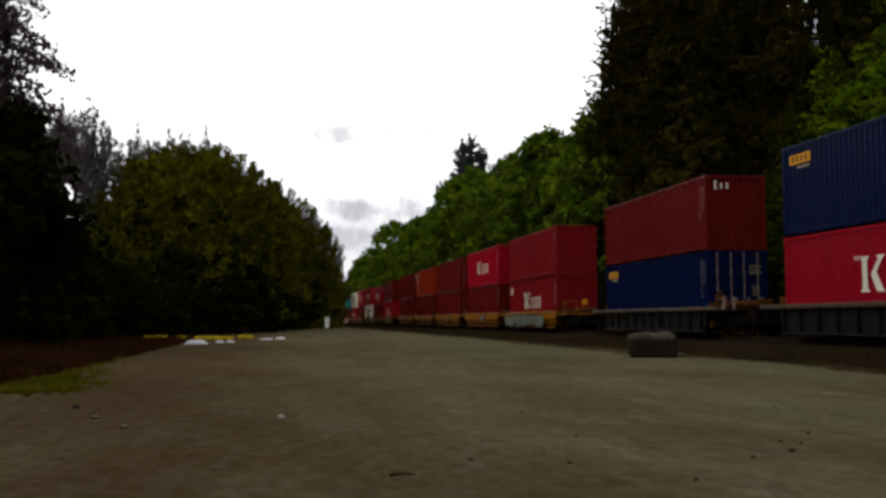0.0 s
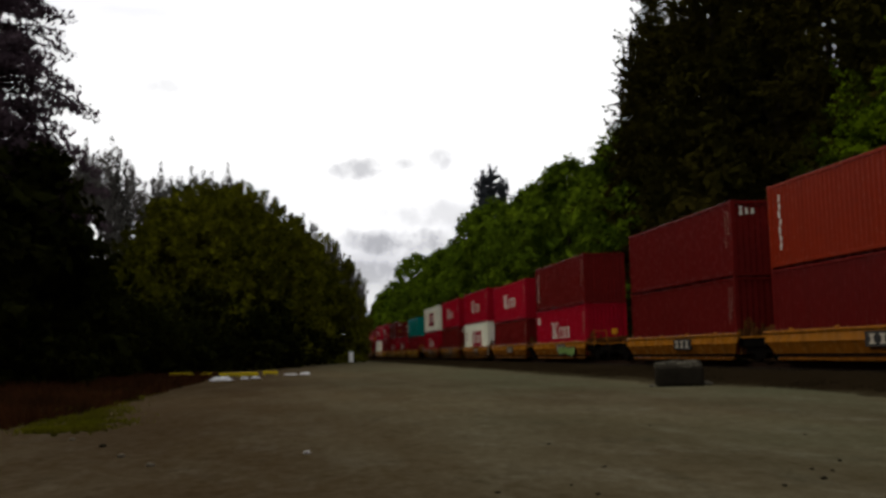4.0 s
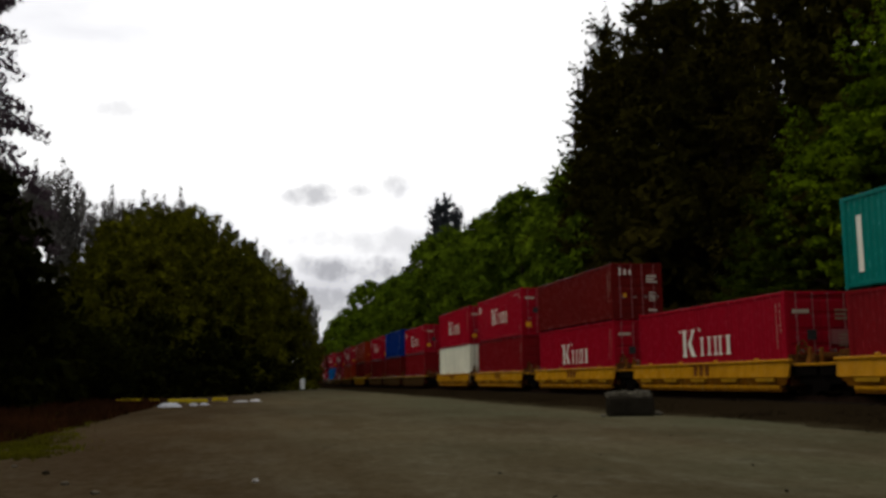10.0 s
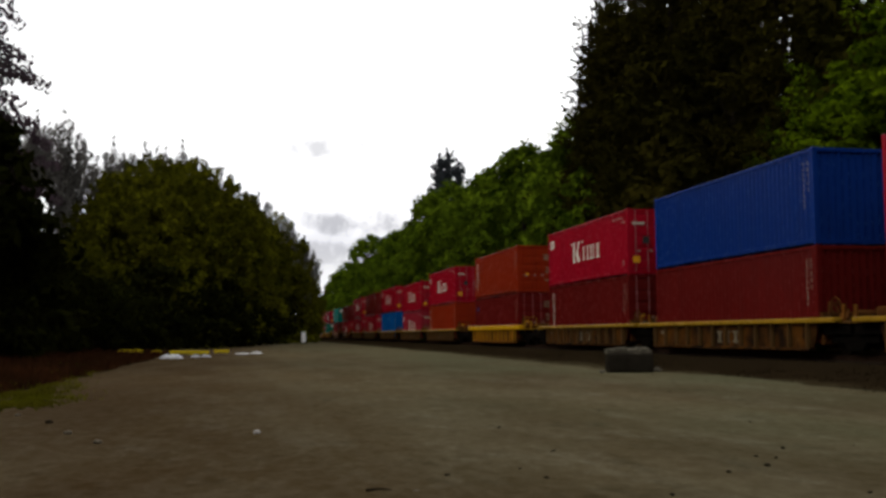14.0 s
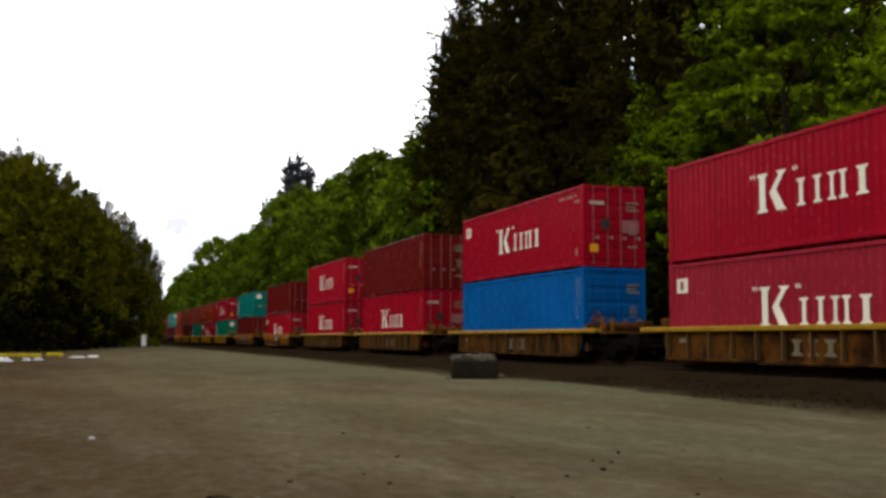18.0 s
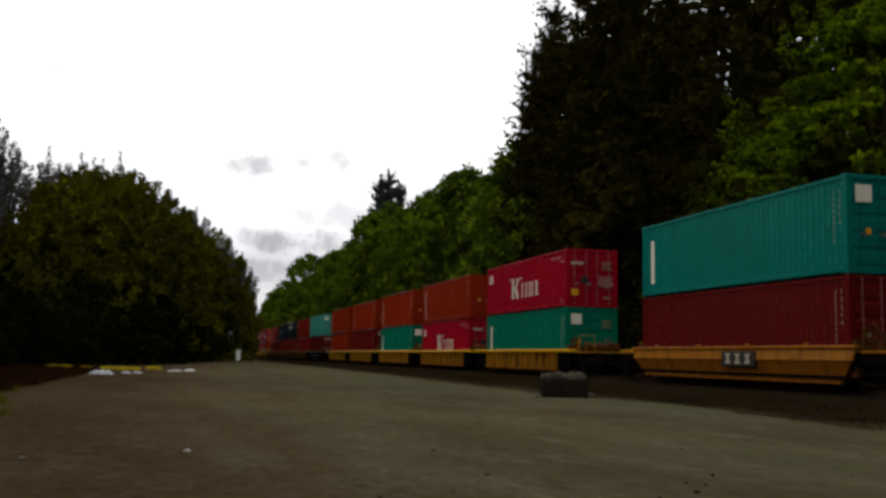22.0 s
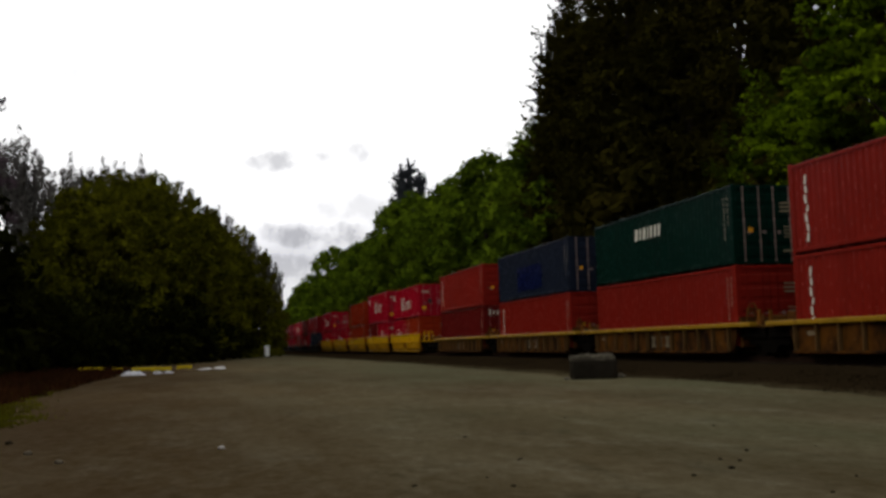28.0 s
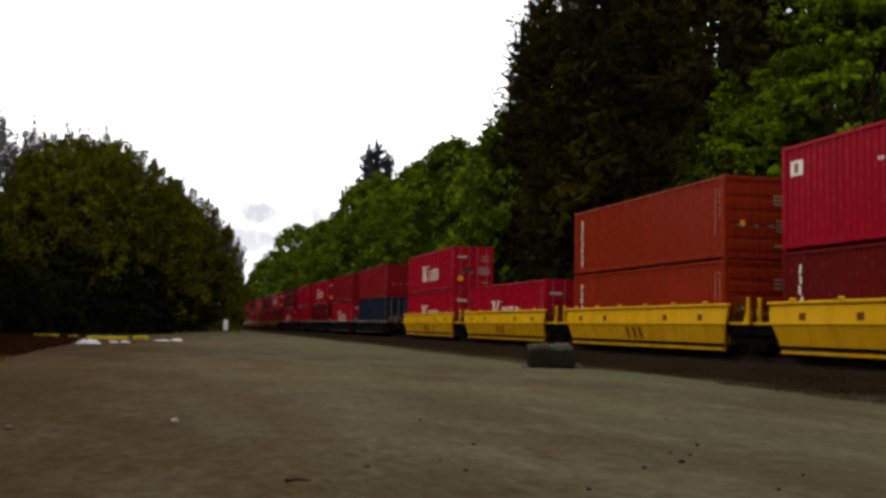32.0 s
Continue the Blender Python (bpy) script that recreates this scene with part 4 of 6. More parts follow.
    for y, turn in ((0, 0), (L, 180)):
        e = part("end_platform", mesh_of("end_platform", end_platform), mat, car, m=pose(0, y, 0, 0, 0, turn))
        part("draft_sill", mesh_of("draft_sill", draft_sill), m_dark, e)
        part("brake_gear", mesh_of("brake_gear", brake_gear), m_gear, e, "rusty brake gear on the end platform")
        for x in (-1.1, -0.72):
            part("bracket_post", mesh_of("bracket_post", bracket_post), {"H": m_bracket, "D": m_galv, "S": m_gear, "E": m_bracket, "Z": m_bracket}.get(kind, mat), e, m=pose(x, -1.15, 0.97) @ Matrix.Diagonal((1, 1, 1.6 if kind == "Y" else 1, 1)))
        part("bulkhead", mesh_of("bulkhead", bulkhead), m_gear, car, m=pose(0, y, 0, 0, 0, turn))
        if (y == 0 and first) or (y > 0 and last):
            part("handrail", mesh_of("handrail", handrail), mat, e)
            part("coupler", mesh_of("coupler", coupler), m_dark, e)
    truck_parts(car, -1.62, wheel_me, frame_me, axle_me)
    if last:
        truck_parts(car, L + 1.62, wheel_me, frame_me, axle_me)
    tagged(car, CAR_WORDS[kind] + " carrying stacked containers", "well car", "cars of the train")
    return car


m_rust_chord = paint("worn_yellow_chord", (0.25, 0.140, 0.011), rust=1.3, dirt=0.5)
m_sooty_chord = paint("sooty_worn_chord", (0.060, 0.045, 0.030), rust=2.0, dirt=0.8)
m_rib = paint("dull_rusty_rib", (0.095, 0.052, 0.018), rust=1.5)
# grimed yellow, darkened for the shade below the crease
m_yellow_low = paint("shaded_grimed_yellow_paint", (0.37, 0.185, 0.004), rust=0.8, dirt=0.6)
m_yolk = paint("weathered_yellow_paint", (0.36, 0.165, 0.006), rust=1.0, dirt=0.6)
# grimy weathered yellow, darkened for the shade of the leaning lower half
m_yolk_low = paint("shaded_grimy_yellow_paint", (0.17, 0.066, 0.004), rust=1.8, dirt=0.8)
m_bracket = paint("rusty_orange_bracket", (0.15, 0.058, 0.010), rust=2.0, dirt=0.7)
m_brown = paint("brown_stencil_paint", (0.12, 0.040, 0.010), rust=0.3)
m_gear = plain("rusty_brake_gear", (0.014, 0.006, 0.003), (0.070, 0.027, 0.007), 4, 0.85)


def web_look(soot, old, pale):
    """Rusty web plate: old yellow paint, brown rust blooms and soot."""
    def build(nt, p):
        a = mixed(nt, ramped(nt, noise_of(nt, 1.1, 5, 0.6, (1, 1, 0.7)), 0.40, 0.62), shade(soot, 1.7), old)
        b = mixed(nt, ramped(nt, noise_of(nt, 2.6, 5, 0.65, (1, 1, 0.5)), 0.52, 0.70), a, soot)
        c = mixed(nt, ramped(nt, noise_of(nt, 3.4, 5, 0.7), 0.62, 0.74), b, pale)
        nt.links.new(c, p.inputs["Base Color"])
        p.inputs["Roughness"].default_value = 0.85
        p.inputs["Specular IOR Level"].default_value = 0.03
        bumped(nt, p, noise_of(nt, 3, 4), 0.2, 0.02)
    return build


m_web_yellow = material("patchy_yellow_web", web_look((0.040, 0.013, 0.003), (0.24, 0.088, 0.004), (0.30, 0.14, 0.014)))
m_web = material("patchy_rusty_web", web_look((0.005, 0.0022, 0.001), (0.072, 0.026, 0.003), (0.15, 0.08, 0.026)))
# grimy orange, darkened for the shade of the leaning lower half
m_orange_low = paint("shaded_grimy_orange_paint", (0.140, 0.048, 0.004), rust=1.8, dirt=0.8)
m_pink = paint("faded_code_plate", (0.22, 0.075, 0.075), rust=0.6)

m_amber = paint("dirty_yellow_paint", (0.26, 0.135, 0.008), rust=1.2, dirt=0.6)
m_faint = paint("worn_white_lettering", (0.20, 0.165, 0.105), rust=1.0)
m_worn = paint("nearly_worn_off_lettering", (0.125, 0.105, 0.068), rust=1.8, dirt=0.7)
m_faint_grey = paint("pale_grey_spray_paint", (0.15, 0.16, 0.125), rust=1.2, dirt=0.6)
m_spray_slate = paint("slate_blue_spray_paint", (0.022, 0.024, 0.032), rust=1.5)
m_spray_blue = paint("blue_spray_paint", (0.10, 0.25, 0.40), rust=0.3)
m_spray_green = paint("green_spray_paint", (0.14, 0.22, 0.06), rust=0.3)

# far end of each stack along the track at the start, the car under it, the upper and the lower load,
# their heights (9: 2.896 m, 8: 2.591 m)
CONSIST = (
    (31.39, "D", "NFy", "KFk", "99"),
    (49.64, "D", "MFt", "NDy", "99"),
    (70.9, "Sg", "PF", "PFkp", "99"),
    (86.6, "S", "KFk", "MF", "99"),
    (102.6, "S", "MD", "MD", "99"),
    (118.0, "S", "OFw", "MF", "99"),
    (133.3, "S", "MFt", "MF", "99"),
    (153.8, "Sn", "MFw", "KFkp", "99"),
    (169.2, "S", "KFk", "MF", "98"),
    (184.5, "S", "KFk", "WRr", "99"),
    (200.4, "S", "KFk", "MFt", "99"),
    (216.3, "S", "WDr", "KFk", "99"),
    (236.1, "E", "TFv", "PD", "88"),
    (251.7, "E", "", "KDk", "99"),
    (267.1, "E", "MDt", "KDk", "89"),
    (283.0, "E", "KDkp", "PD", "99"),
    (298.3, "E", "KDk", "WD", "99"),
    (318.2, "H", "KDkp", "PD", "89"),
    (333.8, "H", "VF", "MF", "99"),
    (349.2, "H", "KDkp", "MDw", "99"),
    (368.2, "L", "ODw", "MDb", "99"),
    (387.9, "H", "KDkp", "ODw", "99"),
    (404.6, "H", "KDk", "RDkp", "98"),
    (422.4, "H", "KDkp", "BD", "99"),
    (440.5, "H", "MD", "KDk", "99"),
    (457.5, "H", "KDk", "KDk", "99"),
    (476.9, "S", "MD", "KDkp", "88"),
    (496.8, "S", "TDvq", "MD", "88"),
    (516.9, "Z", "KDkp", "JDvq", "88"),
    (532.8, "Z", "ODw", "KDkp", "88"),
    (548.5, "Z", "ODw", "JDvq", "88"),
    (563.8, "Z", "ODw", "MDt", "88"),
    (579.0, "Z", "ODw", "ODw", "88"),
    (598.8, "Db", "CDq", "MDt", "88"),
    (614.3, "H", "QFw", "QDw", "88"),
    (629.9, "H", "GDc", "QD", "88"),
    (645.6, "H", "ADn", "QDw", "88"),
    (661.4, "H", "QDw", "MDt", "88"),
    (681.5, "Y", "KDkp", "Kk+Ow", "88"),
    (696.7, "Y", "KDkp", "Mw+Kk", "98"),
    (712.0, "Y", "ODw", "ODw", "88"),
    (727.7, "Y", "", "KDk", "88"),
    (743.3, "Y", "KDk", "KDk", "88"),
    (763.0, "D", "PD", "AD", "88"),
    (778.6, "D", "PF", "KDk", "88"),
    (794.2, "D", "KDk", "MD", "88"),
    (809.8, "D", "KD", "KD", "88"),
    (825.4, "D", "MD", "KDk", "88"),
    (845.2, "S", "KDk", "MD", "88"),
    (860.8, "S", "MD", "KD", "88"),
    (876.4, "S", "OD", "MD", "88"),
    (892.0, "S", "MD", "KD", "88"),
    (907.6, "S", "KD", "OD", "88"),
    (927.4, "H", "MD", "MD", "88"),
    (943.0, "H", "KD", "MD", "88"),
    (958.6, "H", "OD", "OD", "88"),
    (974.2, "H", "MD", "KD", "88"),
    (989.8, "H", "KD", "MD", "88"),
)


def build_train():
    for i, (s, kind, up, low, heights) in enumerate(CONSIST):
        first = i == 0 or s - CONSIST[i - 1][0] > 18.5
        last = i == len(CONSIST) - 1 or CONSIST[i + 1][0] - s > 18.5
        y = s - L
        car = make_car(kind[0], last, first, kind[1:], i > 43)
        MOVING.append((car, TRACK_X, y, RAIL_TOP))
        z = RAIL_TOP + FLOOR
        tall = {"9": H, "8": LOW}
        if "+" in low:
            far, near = low.split("+")
            half = 6.058
            MOVING.append((make_container(far[0], "D", far[1:], half, tall[heights[1]]), TRACK_X, y + L - half, z))
            MOVING.append((make_container(near[0], "D", near[1:], half, tall[heights[1]]), TRACK_X, y, z))
        else:
            MOVING.append((make_container(low[0], low[1], low[2:], L, tall[heights[1]], i > 43), TRACK_X, y, z))
        if up:
            MOVING.append((make_container(up[0], up[1], up[2:], L, tall[heights[0]], i > 43), TRACK_X, y, z + tall[heights[1]] + 0.012))


build_train()

# ---- trees ----


def leaves_mesh(name, centres, radii, per, size, rng, droop=0.0):
    """Many small folded leaves round clumps; centres and radii (n, 3), per and size one value or one a clump."""
    per = np.broadcast_to(np.asarray(per), (len(centres),))
    c, r = np.repeat(centres, per, 0), np.repeat(radii, per, 0)
    n = len(c)
    size = np.repeat(np.broadcast_to(np.asarray(size, dtype=float), (len(centres),)), per)[:, None]
    d = rng.normal(size=(n, 3))
    d /= np.linalg.norm(d, axis=1)[:, None]
    p = c + d * r * (rng.uniform(0.25, 1.08, size=(n, 1)) ** 0.6)
    nrm = d * 0.8 + rng.normal(size=(n, 3)) * 0.55 + np.array((0, 0, 0.5))
    nrm /= np.linalg.norm(nrm, axis=1)[:, None]
    a = np.cross(nrm, rng.normal(size=(n, 3)))
    a /= np.linalg.norm(a, axis=1)[:, None] + 1e-9
    a[:, 2] -= droop
    b = np.cross(nrm, a)
    s = size * rng.uniform(0.55, 1.4, size=(n, 1))
    v = np.stack([p - a * s, p + b * s * 0.55 - nrm * s * 0.15, p + a * s * 1.1, p - b * s * 0.55 - nrm * s * 0.15], 1).reshape(-1, 3)
    k = np.arange(n)[:, None] * 4
    f = np.concatenate([k + (0, 1, 2), k + (0, 2, 3)], 0)
    return arrays_mesh(name, v, f)


def limbs(bm, base, top, r, targets, rng):
    """A bent tapering trunk with limbs that reach to the targets."""
    pts = [Vector(base)]
    n = 6
    for i in range(1, n + 1):
        k = i / n
        q = Vector(base).lerp(Vector(top), k)
        q.x += rng.uniform(-0.25, 0.25)
        q.y += rng.uniform(-0.25, 0.25)
        pts.append(q)
    for i in range(n):
        rod(bm, pts[i], pts[i + 1], r * (1 - 0.85 * i / n), r * (1 - 0.85 * (i + 1) / n), 8)
    for t in targets:
        t = Vector(t)
        k = max(0.25, min(0.95, (t.z / max(top[2], 1)) * 0.75))
        j = min(n - 1, int(k * n))
        s = pts[j].lerp(pts[j + 1], k * n - j)
        mid = s.lerp(t, 0.5) + Vector((0, 0, 0.4))
        rod(bm, s, mid, r * 0.28, r * 0.16, 5)
        rod(bm, mid, t, r * 0.16, r * 0.05, 5)


def broad_tree(seed, h, spread, per, size, low=0.12, clumps=70, dome=False, lump=0.30, flat=0.72, sprigs=0):
    """Mesh pair for a broadleaf tree of height h: trunk with limbs, and leaves."""
    rng = np.random.default_rng(seed)
    c = []
    while len(c) < clumps:
        u = rng.uniform(low, 1.0)
        wide = math.sin(math.pi * min(1.0, (u - low) / (1 - low) * 0.86 + 0.13)) ** 0.7
        if dome:
            wide = (1 - min(1.0, u) ** 2.4) ** 0.5
        ang, rad = rng.uniform(0, 6.283), rng.uniform(0.35, 1.0) ** 0.6
        c.append((spread * wide * rad * math.cos(ang), spread * wide * rad * math.sin(ang), u * h * 0.95))
    c = np.array(c)
    rr = rng.uniform(0.55, 1.0, size=(clumps, 1)) * spread * lump
    radii = np.concatenate([rr, rr, rr * flat], 1)
    bm = bmesh.new()
    limbs(bm, (0, 0, -0.5), (0, 0, h * 0.86), 0.018 * h, c[::max(4, clumps // 20)], rng)
    counts, sizes = np.full(clumps, per), np.full(clumps, size)
    tips, tip_r = [], []
    for _ in range(sprigs):
        # upswept sprigs that break the outline
        u, ang = rng.uniform(0.15, 1.0) ** 0.6, rng.uniform(0, 6.283)
        wide = spread * ((1 - min(1.0, u) ** 2.4) ** 0.5 if dome else math.sin(math.pi * min(1.0, u * 0.86 + 0.13)) ** 0.7) * rng.uniform(0.90, 1.02) + spread * 0.05
        up = rng.uniform(0.2, 0.5)
        for j in range(3):
            tips.append(((wide + 0.25 * j) * math.cos(ang), (wide + 0.25 * j) * math.sin(ang), u * h * 0.97 + spread * 0.12 * u + j * up))
            tip_r.append((0.55 - 0.14 * j, 0.55 - 0.14 * j, 0.6 - 0.1 * j))
    if sprigs:
        c, radii = np.concatenate([c, np.array(tips)]), np.concatenate([radii, np.array(tip_r)])
        counts, sizes = np.concatenate([counts, np.full(len(tips), 16)]), np.concatenate([sizes, np.full(len(tips), size * 0.6)])
    me = bpy.data.meshes.new("trunk")
    bm.to_mesh(me)
    bm.free()
    me.materials.append(None)
    return me, leaves_mesh("crown", c, radii, counts, sizes, rng)


def ragged_tree(seed, h, spread, inner, outer, size, thin=1.0, fine=0.5):
    """Mesh pair for a tall dense tree with an uneven outline of upswept sprays and pointed leaders."""
    rng = np.random.default_rng(seed)
    c, radii, per, sizes = [], [], [], []
    lobes = rng.uniform(0.65, 1.15, size=7)

    def add(x, y, z, wide, high, count, leaf):
        c.append((x, y, z))
        radii.append((wide, wide, high))
        per.append(max(3, int(count)))
        sizes.append(leaf)

    def reach(u, ang):
        return spread * (0.30 + 0.70 * (1 - u ** 1.7)) * lobes[int(ang / 6.2832 * 7) % 7] * (1 - 0.85 * max(0.0, u - 0.75) / 0.25)

    for _ in range(int(120 * thin)):
        u, ang = rng.uniform(0.03, 0.93), rng.uniform(0, 6.283)
        r = reach(u, ang) * rng.uniform(0.1, 0.85) ** 0.5
        k = spread * (0.30 - 0.20 * u) * rng.uniform(0.7, 1.15)
        add(r * math.cos(ang), r * math.sin(ang), u * h * 0.95, k, k * 0.9, inner, size)
    for _ in range(190):
        # sprays that reach out and up past the body of the crown
        u, ang = rng.uniform(0.10, 1.0) ** 0.8, rng.uniform(0, 6.283)
        r = reach(u, ang) * rng.uniform(0.80, 1.08)
        out, up = rng.uniform(0.28, 0.46), rng.uniform(-0.05, 0.42)
        for j in range(5):
            k = 0.50 - 0.085 * j
            add((r + j * out) * math.cos(ang), (r + j * out) * math.sin(ang), u * h * 0.95 + j * up, k, k * 0.6, outer * (1.1 - 0.14 * j), size * fine)
    for i in range(9):
        # narrow plumes that stand up out of the top
        ang, z0 = rng.uniform(0, 6.283), h * rng.uniform(0.60, 0.86)
        r = 0.0 if i == 0 else 0.75 * reach(z0 / h, ang)
        z0 = h * 0.86 if i == 0 else z0
        for j in range(10):
            k = 0.50 * (1 - j / 12.5)
            add(r * math.cos(ang) + rng.uniform(-0.12, 0.12), r * math.sin(ang) + rng.uniform(-0.12, 0.12), z0 + j * h * 0.0165, k, 0.42, outer * 1.7 * (1 - j / 15), size * fine)
    bm = bmesh.new()
    limbs(bm, (0, 0, -0.5), (0, 0, h * 0.97), 0.010 * h, c[:120:5], rng)
    me = bpy.data.meshes.new("trunk")
    bm.to_mesh(me)
    bm.free()
    me.materials.append(None)
    return me, leaves_mesh("crown", np.array(c), np.array(radii), np.array(per), np.array(sizes), rng, 0.1)


def drooping_tree(seed, h, spread):
    """Mesh pair for a tall open tree: level boughs with hanging sprays, sky between them and bare twig ends."""
    rng = np.random.default_rng(seed)
    c, radii, per = [], [], []
    bm = bmesh.new()
    limbs(bm, (0, 0, -0.5), (0, 0, h * 0.98), 0.012 * h, [], rng)
    for i in range(190):
        u, ang = rng.uniform(0.34, 0.99), rng.uniform(0, 6.283)
        reach = spread * (1.0 - 0.62 * u ** 1.6) * rng.uniform(0.55, 1.12)
        rise, sag = rng.uniform(-0.02, 0.22), rng.uniform(0.05, 0.30)
        bare = i % 10 == 0
        side = rng.uniform(-0.25, 0.25)
        last = Vector((0, 0, u * h))
        for j in range(1, 8):
            k = j / 7
            d = reach * k * (1.18 if bare else 1.0)
            bend = ang + side * k
            p = Vector((d * math.cos(bend), d * math.sin(bend), u * h + reach * (rise * k - sag * k ** 2.5)))
            rod(bm, last, p, 0.055 * (1.05 - k) + 0.008, 0.055 * (1.05 - k - 0.14) + 0.008, 4)
            if k > 0.2 and not (bare and k > 0.5):
                w = 0.58 * (1.15 - 0.55 * k)
                for o in (-1, 1):
                    c.append((p.x + o * w * 0.7 * math.sin(bend), p.y - o * w * 0.7 * math.cos(bend), p.z - 0.10))
                    radii.append((w, w, 0.26))
                    per.append(16)
            last = p
    me = bpy.data.meshes.new("trunk")
    bm.to_mesh(me)
    bm.free()
    me.materials.append(None)
    return me, leaves_mesh("crown", np.array(c), np.array(radii), np.array(per), 0.105, rng, 0.35)


def plume_tree(seed, h, spread):
    """Mesh pair for a thin poplar: upright limbs like fingers, each with its own narrow plume of leaves."""
    rng = np.random.default_rng(seed)
    c, radii, per = [], [], []
    bm = bmesh.new()
    limbs(bm, (0, 0, -0.5), (0, 0, h * 0.88), 0.009 * h, [], rng)
    for i in range(24):
        ang, out = rng.uniform(0, 6.283), spread * rng.uniform(0.25, 1.2)
        long = h * rng.uniform(0.16, 0.30)
        tip = h * (0.98 - 0.07 * out / spread) * (rng.uniform(0.94, 1.0) if i % 2 == 0 else rng.uniform(0.60, 0.95))
        if i == 0:
            long, out, tip = h * 0.30, 0.3, h * 0.985
        z0 = tip - long
        last = Vector((0, 0, z0))
        for j in range(1, 8):
            k = j / 7
            p = Vector((out * math.cos(ang) * k ** 0.6, out * math.sin(ang) * k ** 0.6, z0 + long * k))
            rod(bm, last, p, 0.06 * (1.1 - k), 0.06 * (1.1 - k - 0.1), 4)
            last = p
            w = 0.46 * (1.05 - 0.45 * k) * (0.5 if k < 0.3 else 1.0)
            c.append(p)
            radii.append((w, w, long * 0.10))
            per.append(24)
    me = bpy.data.meshes.new("trunk")
    bm.to_mesh(me)
    bm.free()
    me.materials.append(None)
    return me, leaves_mesh("crown", np.array(c), np.array(radii), np.array(per), 0.14, rng)


def plant(meshes, leaf, x, y, scale, turn, label, category, group, z=0.0, tall=1.0):
    t = new("tree")
    part("trunk", meshes[0], m_bark, t)
    part("crown", meshes[1], leaf, t)
    t.matrix_basis = pose(x, y, z, 0, 0, turn) @ Matrix.Diagonal((scale, scale, scale * tall, 1))
    return tagged(t, label, category, group)


FAR_ROW = [broad_tree(15 + i, 18.0, 6.0, 30, 0.38, 0.04, 150, False, 0.22, 0.72) for i in range(2)]
BROAD = [broad_tree(10 + i, 18.0, 6.0, 52, 0.28, 0.04, 170, False, 0.22, 0.72) for i in range(4)]
DOME = [broad_tree(20 + i, 18.0, 8.0, 60, 0.33, 0.0, 160, True, 0.22, 0.72, 130) for i in range(3)]
SHRUB = [broad_tree(40 + i, 4.0, 2.6, 36, 0.165, 0.0, 40, True) for i in range(2)]
NEAR = [broad_tree(30 + i, 16.0, 6.0, 48, 0.185, 0.03, 400, False, 0.115, 0.42, 60) for i in range(2)]
DARK = [ragged_tree(50 + i, 30.0, 5.2, 96, 20, 0.21, 1.0, 0.68) for i in range(3)]
DIM = [ragged_tree(58, 30.0, 5.2, 60, 6, 0.27, 1.0, 0.9)]
SPIRE = [ragged_tree(55 + i, 30.0, 2.3, 40, 17, 0.22, 0.7, 0.6) for i in range(2)]
SPARSE = [drooping_tree(60 + i, 20.0, 4.8) for i in range(2)]
POPLAR = [plume_tree(70 + i, 20.0, 2.1) for i in range(3)]
LONE = ragged_tree(91, 34.0, 2.0, 44, 13, 0.3, 0.9, 0.8)
DEEP = [broad_tree(85, 20.0, 8.0, 66, 0.35, 0.0, 120, True, 0.30, 0.72, 60)]
FILL = [broad_tree(80 + i, 20.0, 8.0, 40, 0.62, 0.0, 70, True) for i in range(2)]
rnd = random.Random(5)


def at(az, dist):
    return dist * math.sin(radians(az)), dist * math.cos(radians(az))


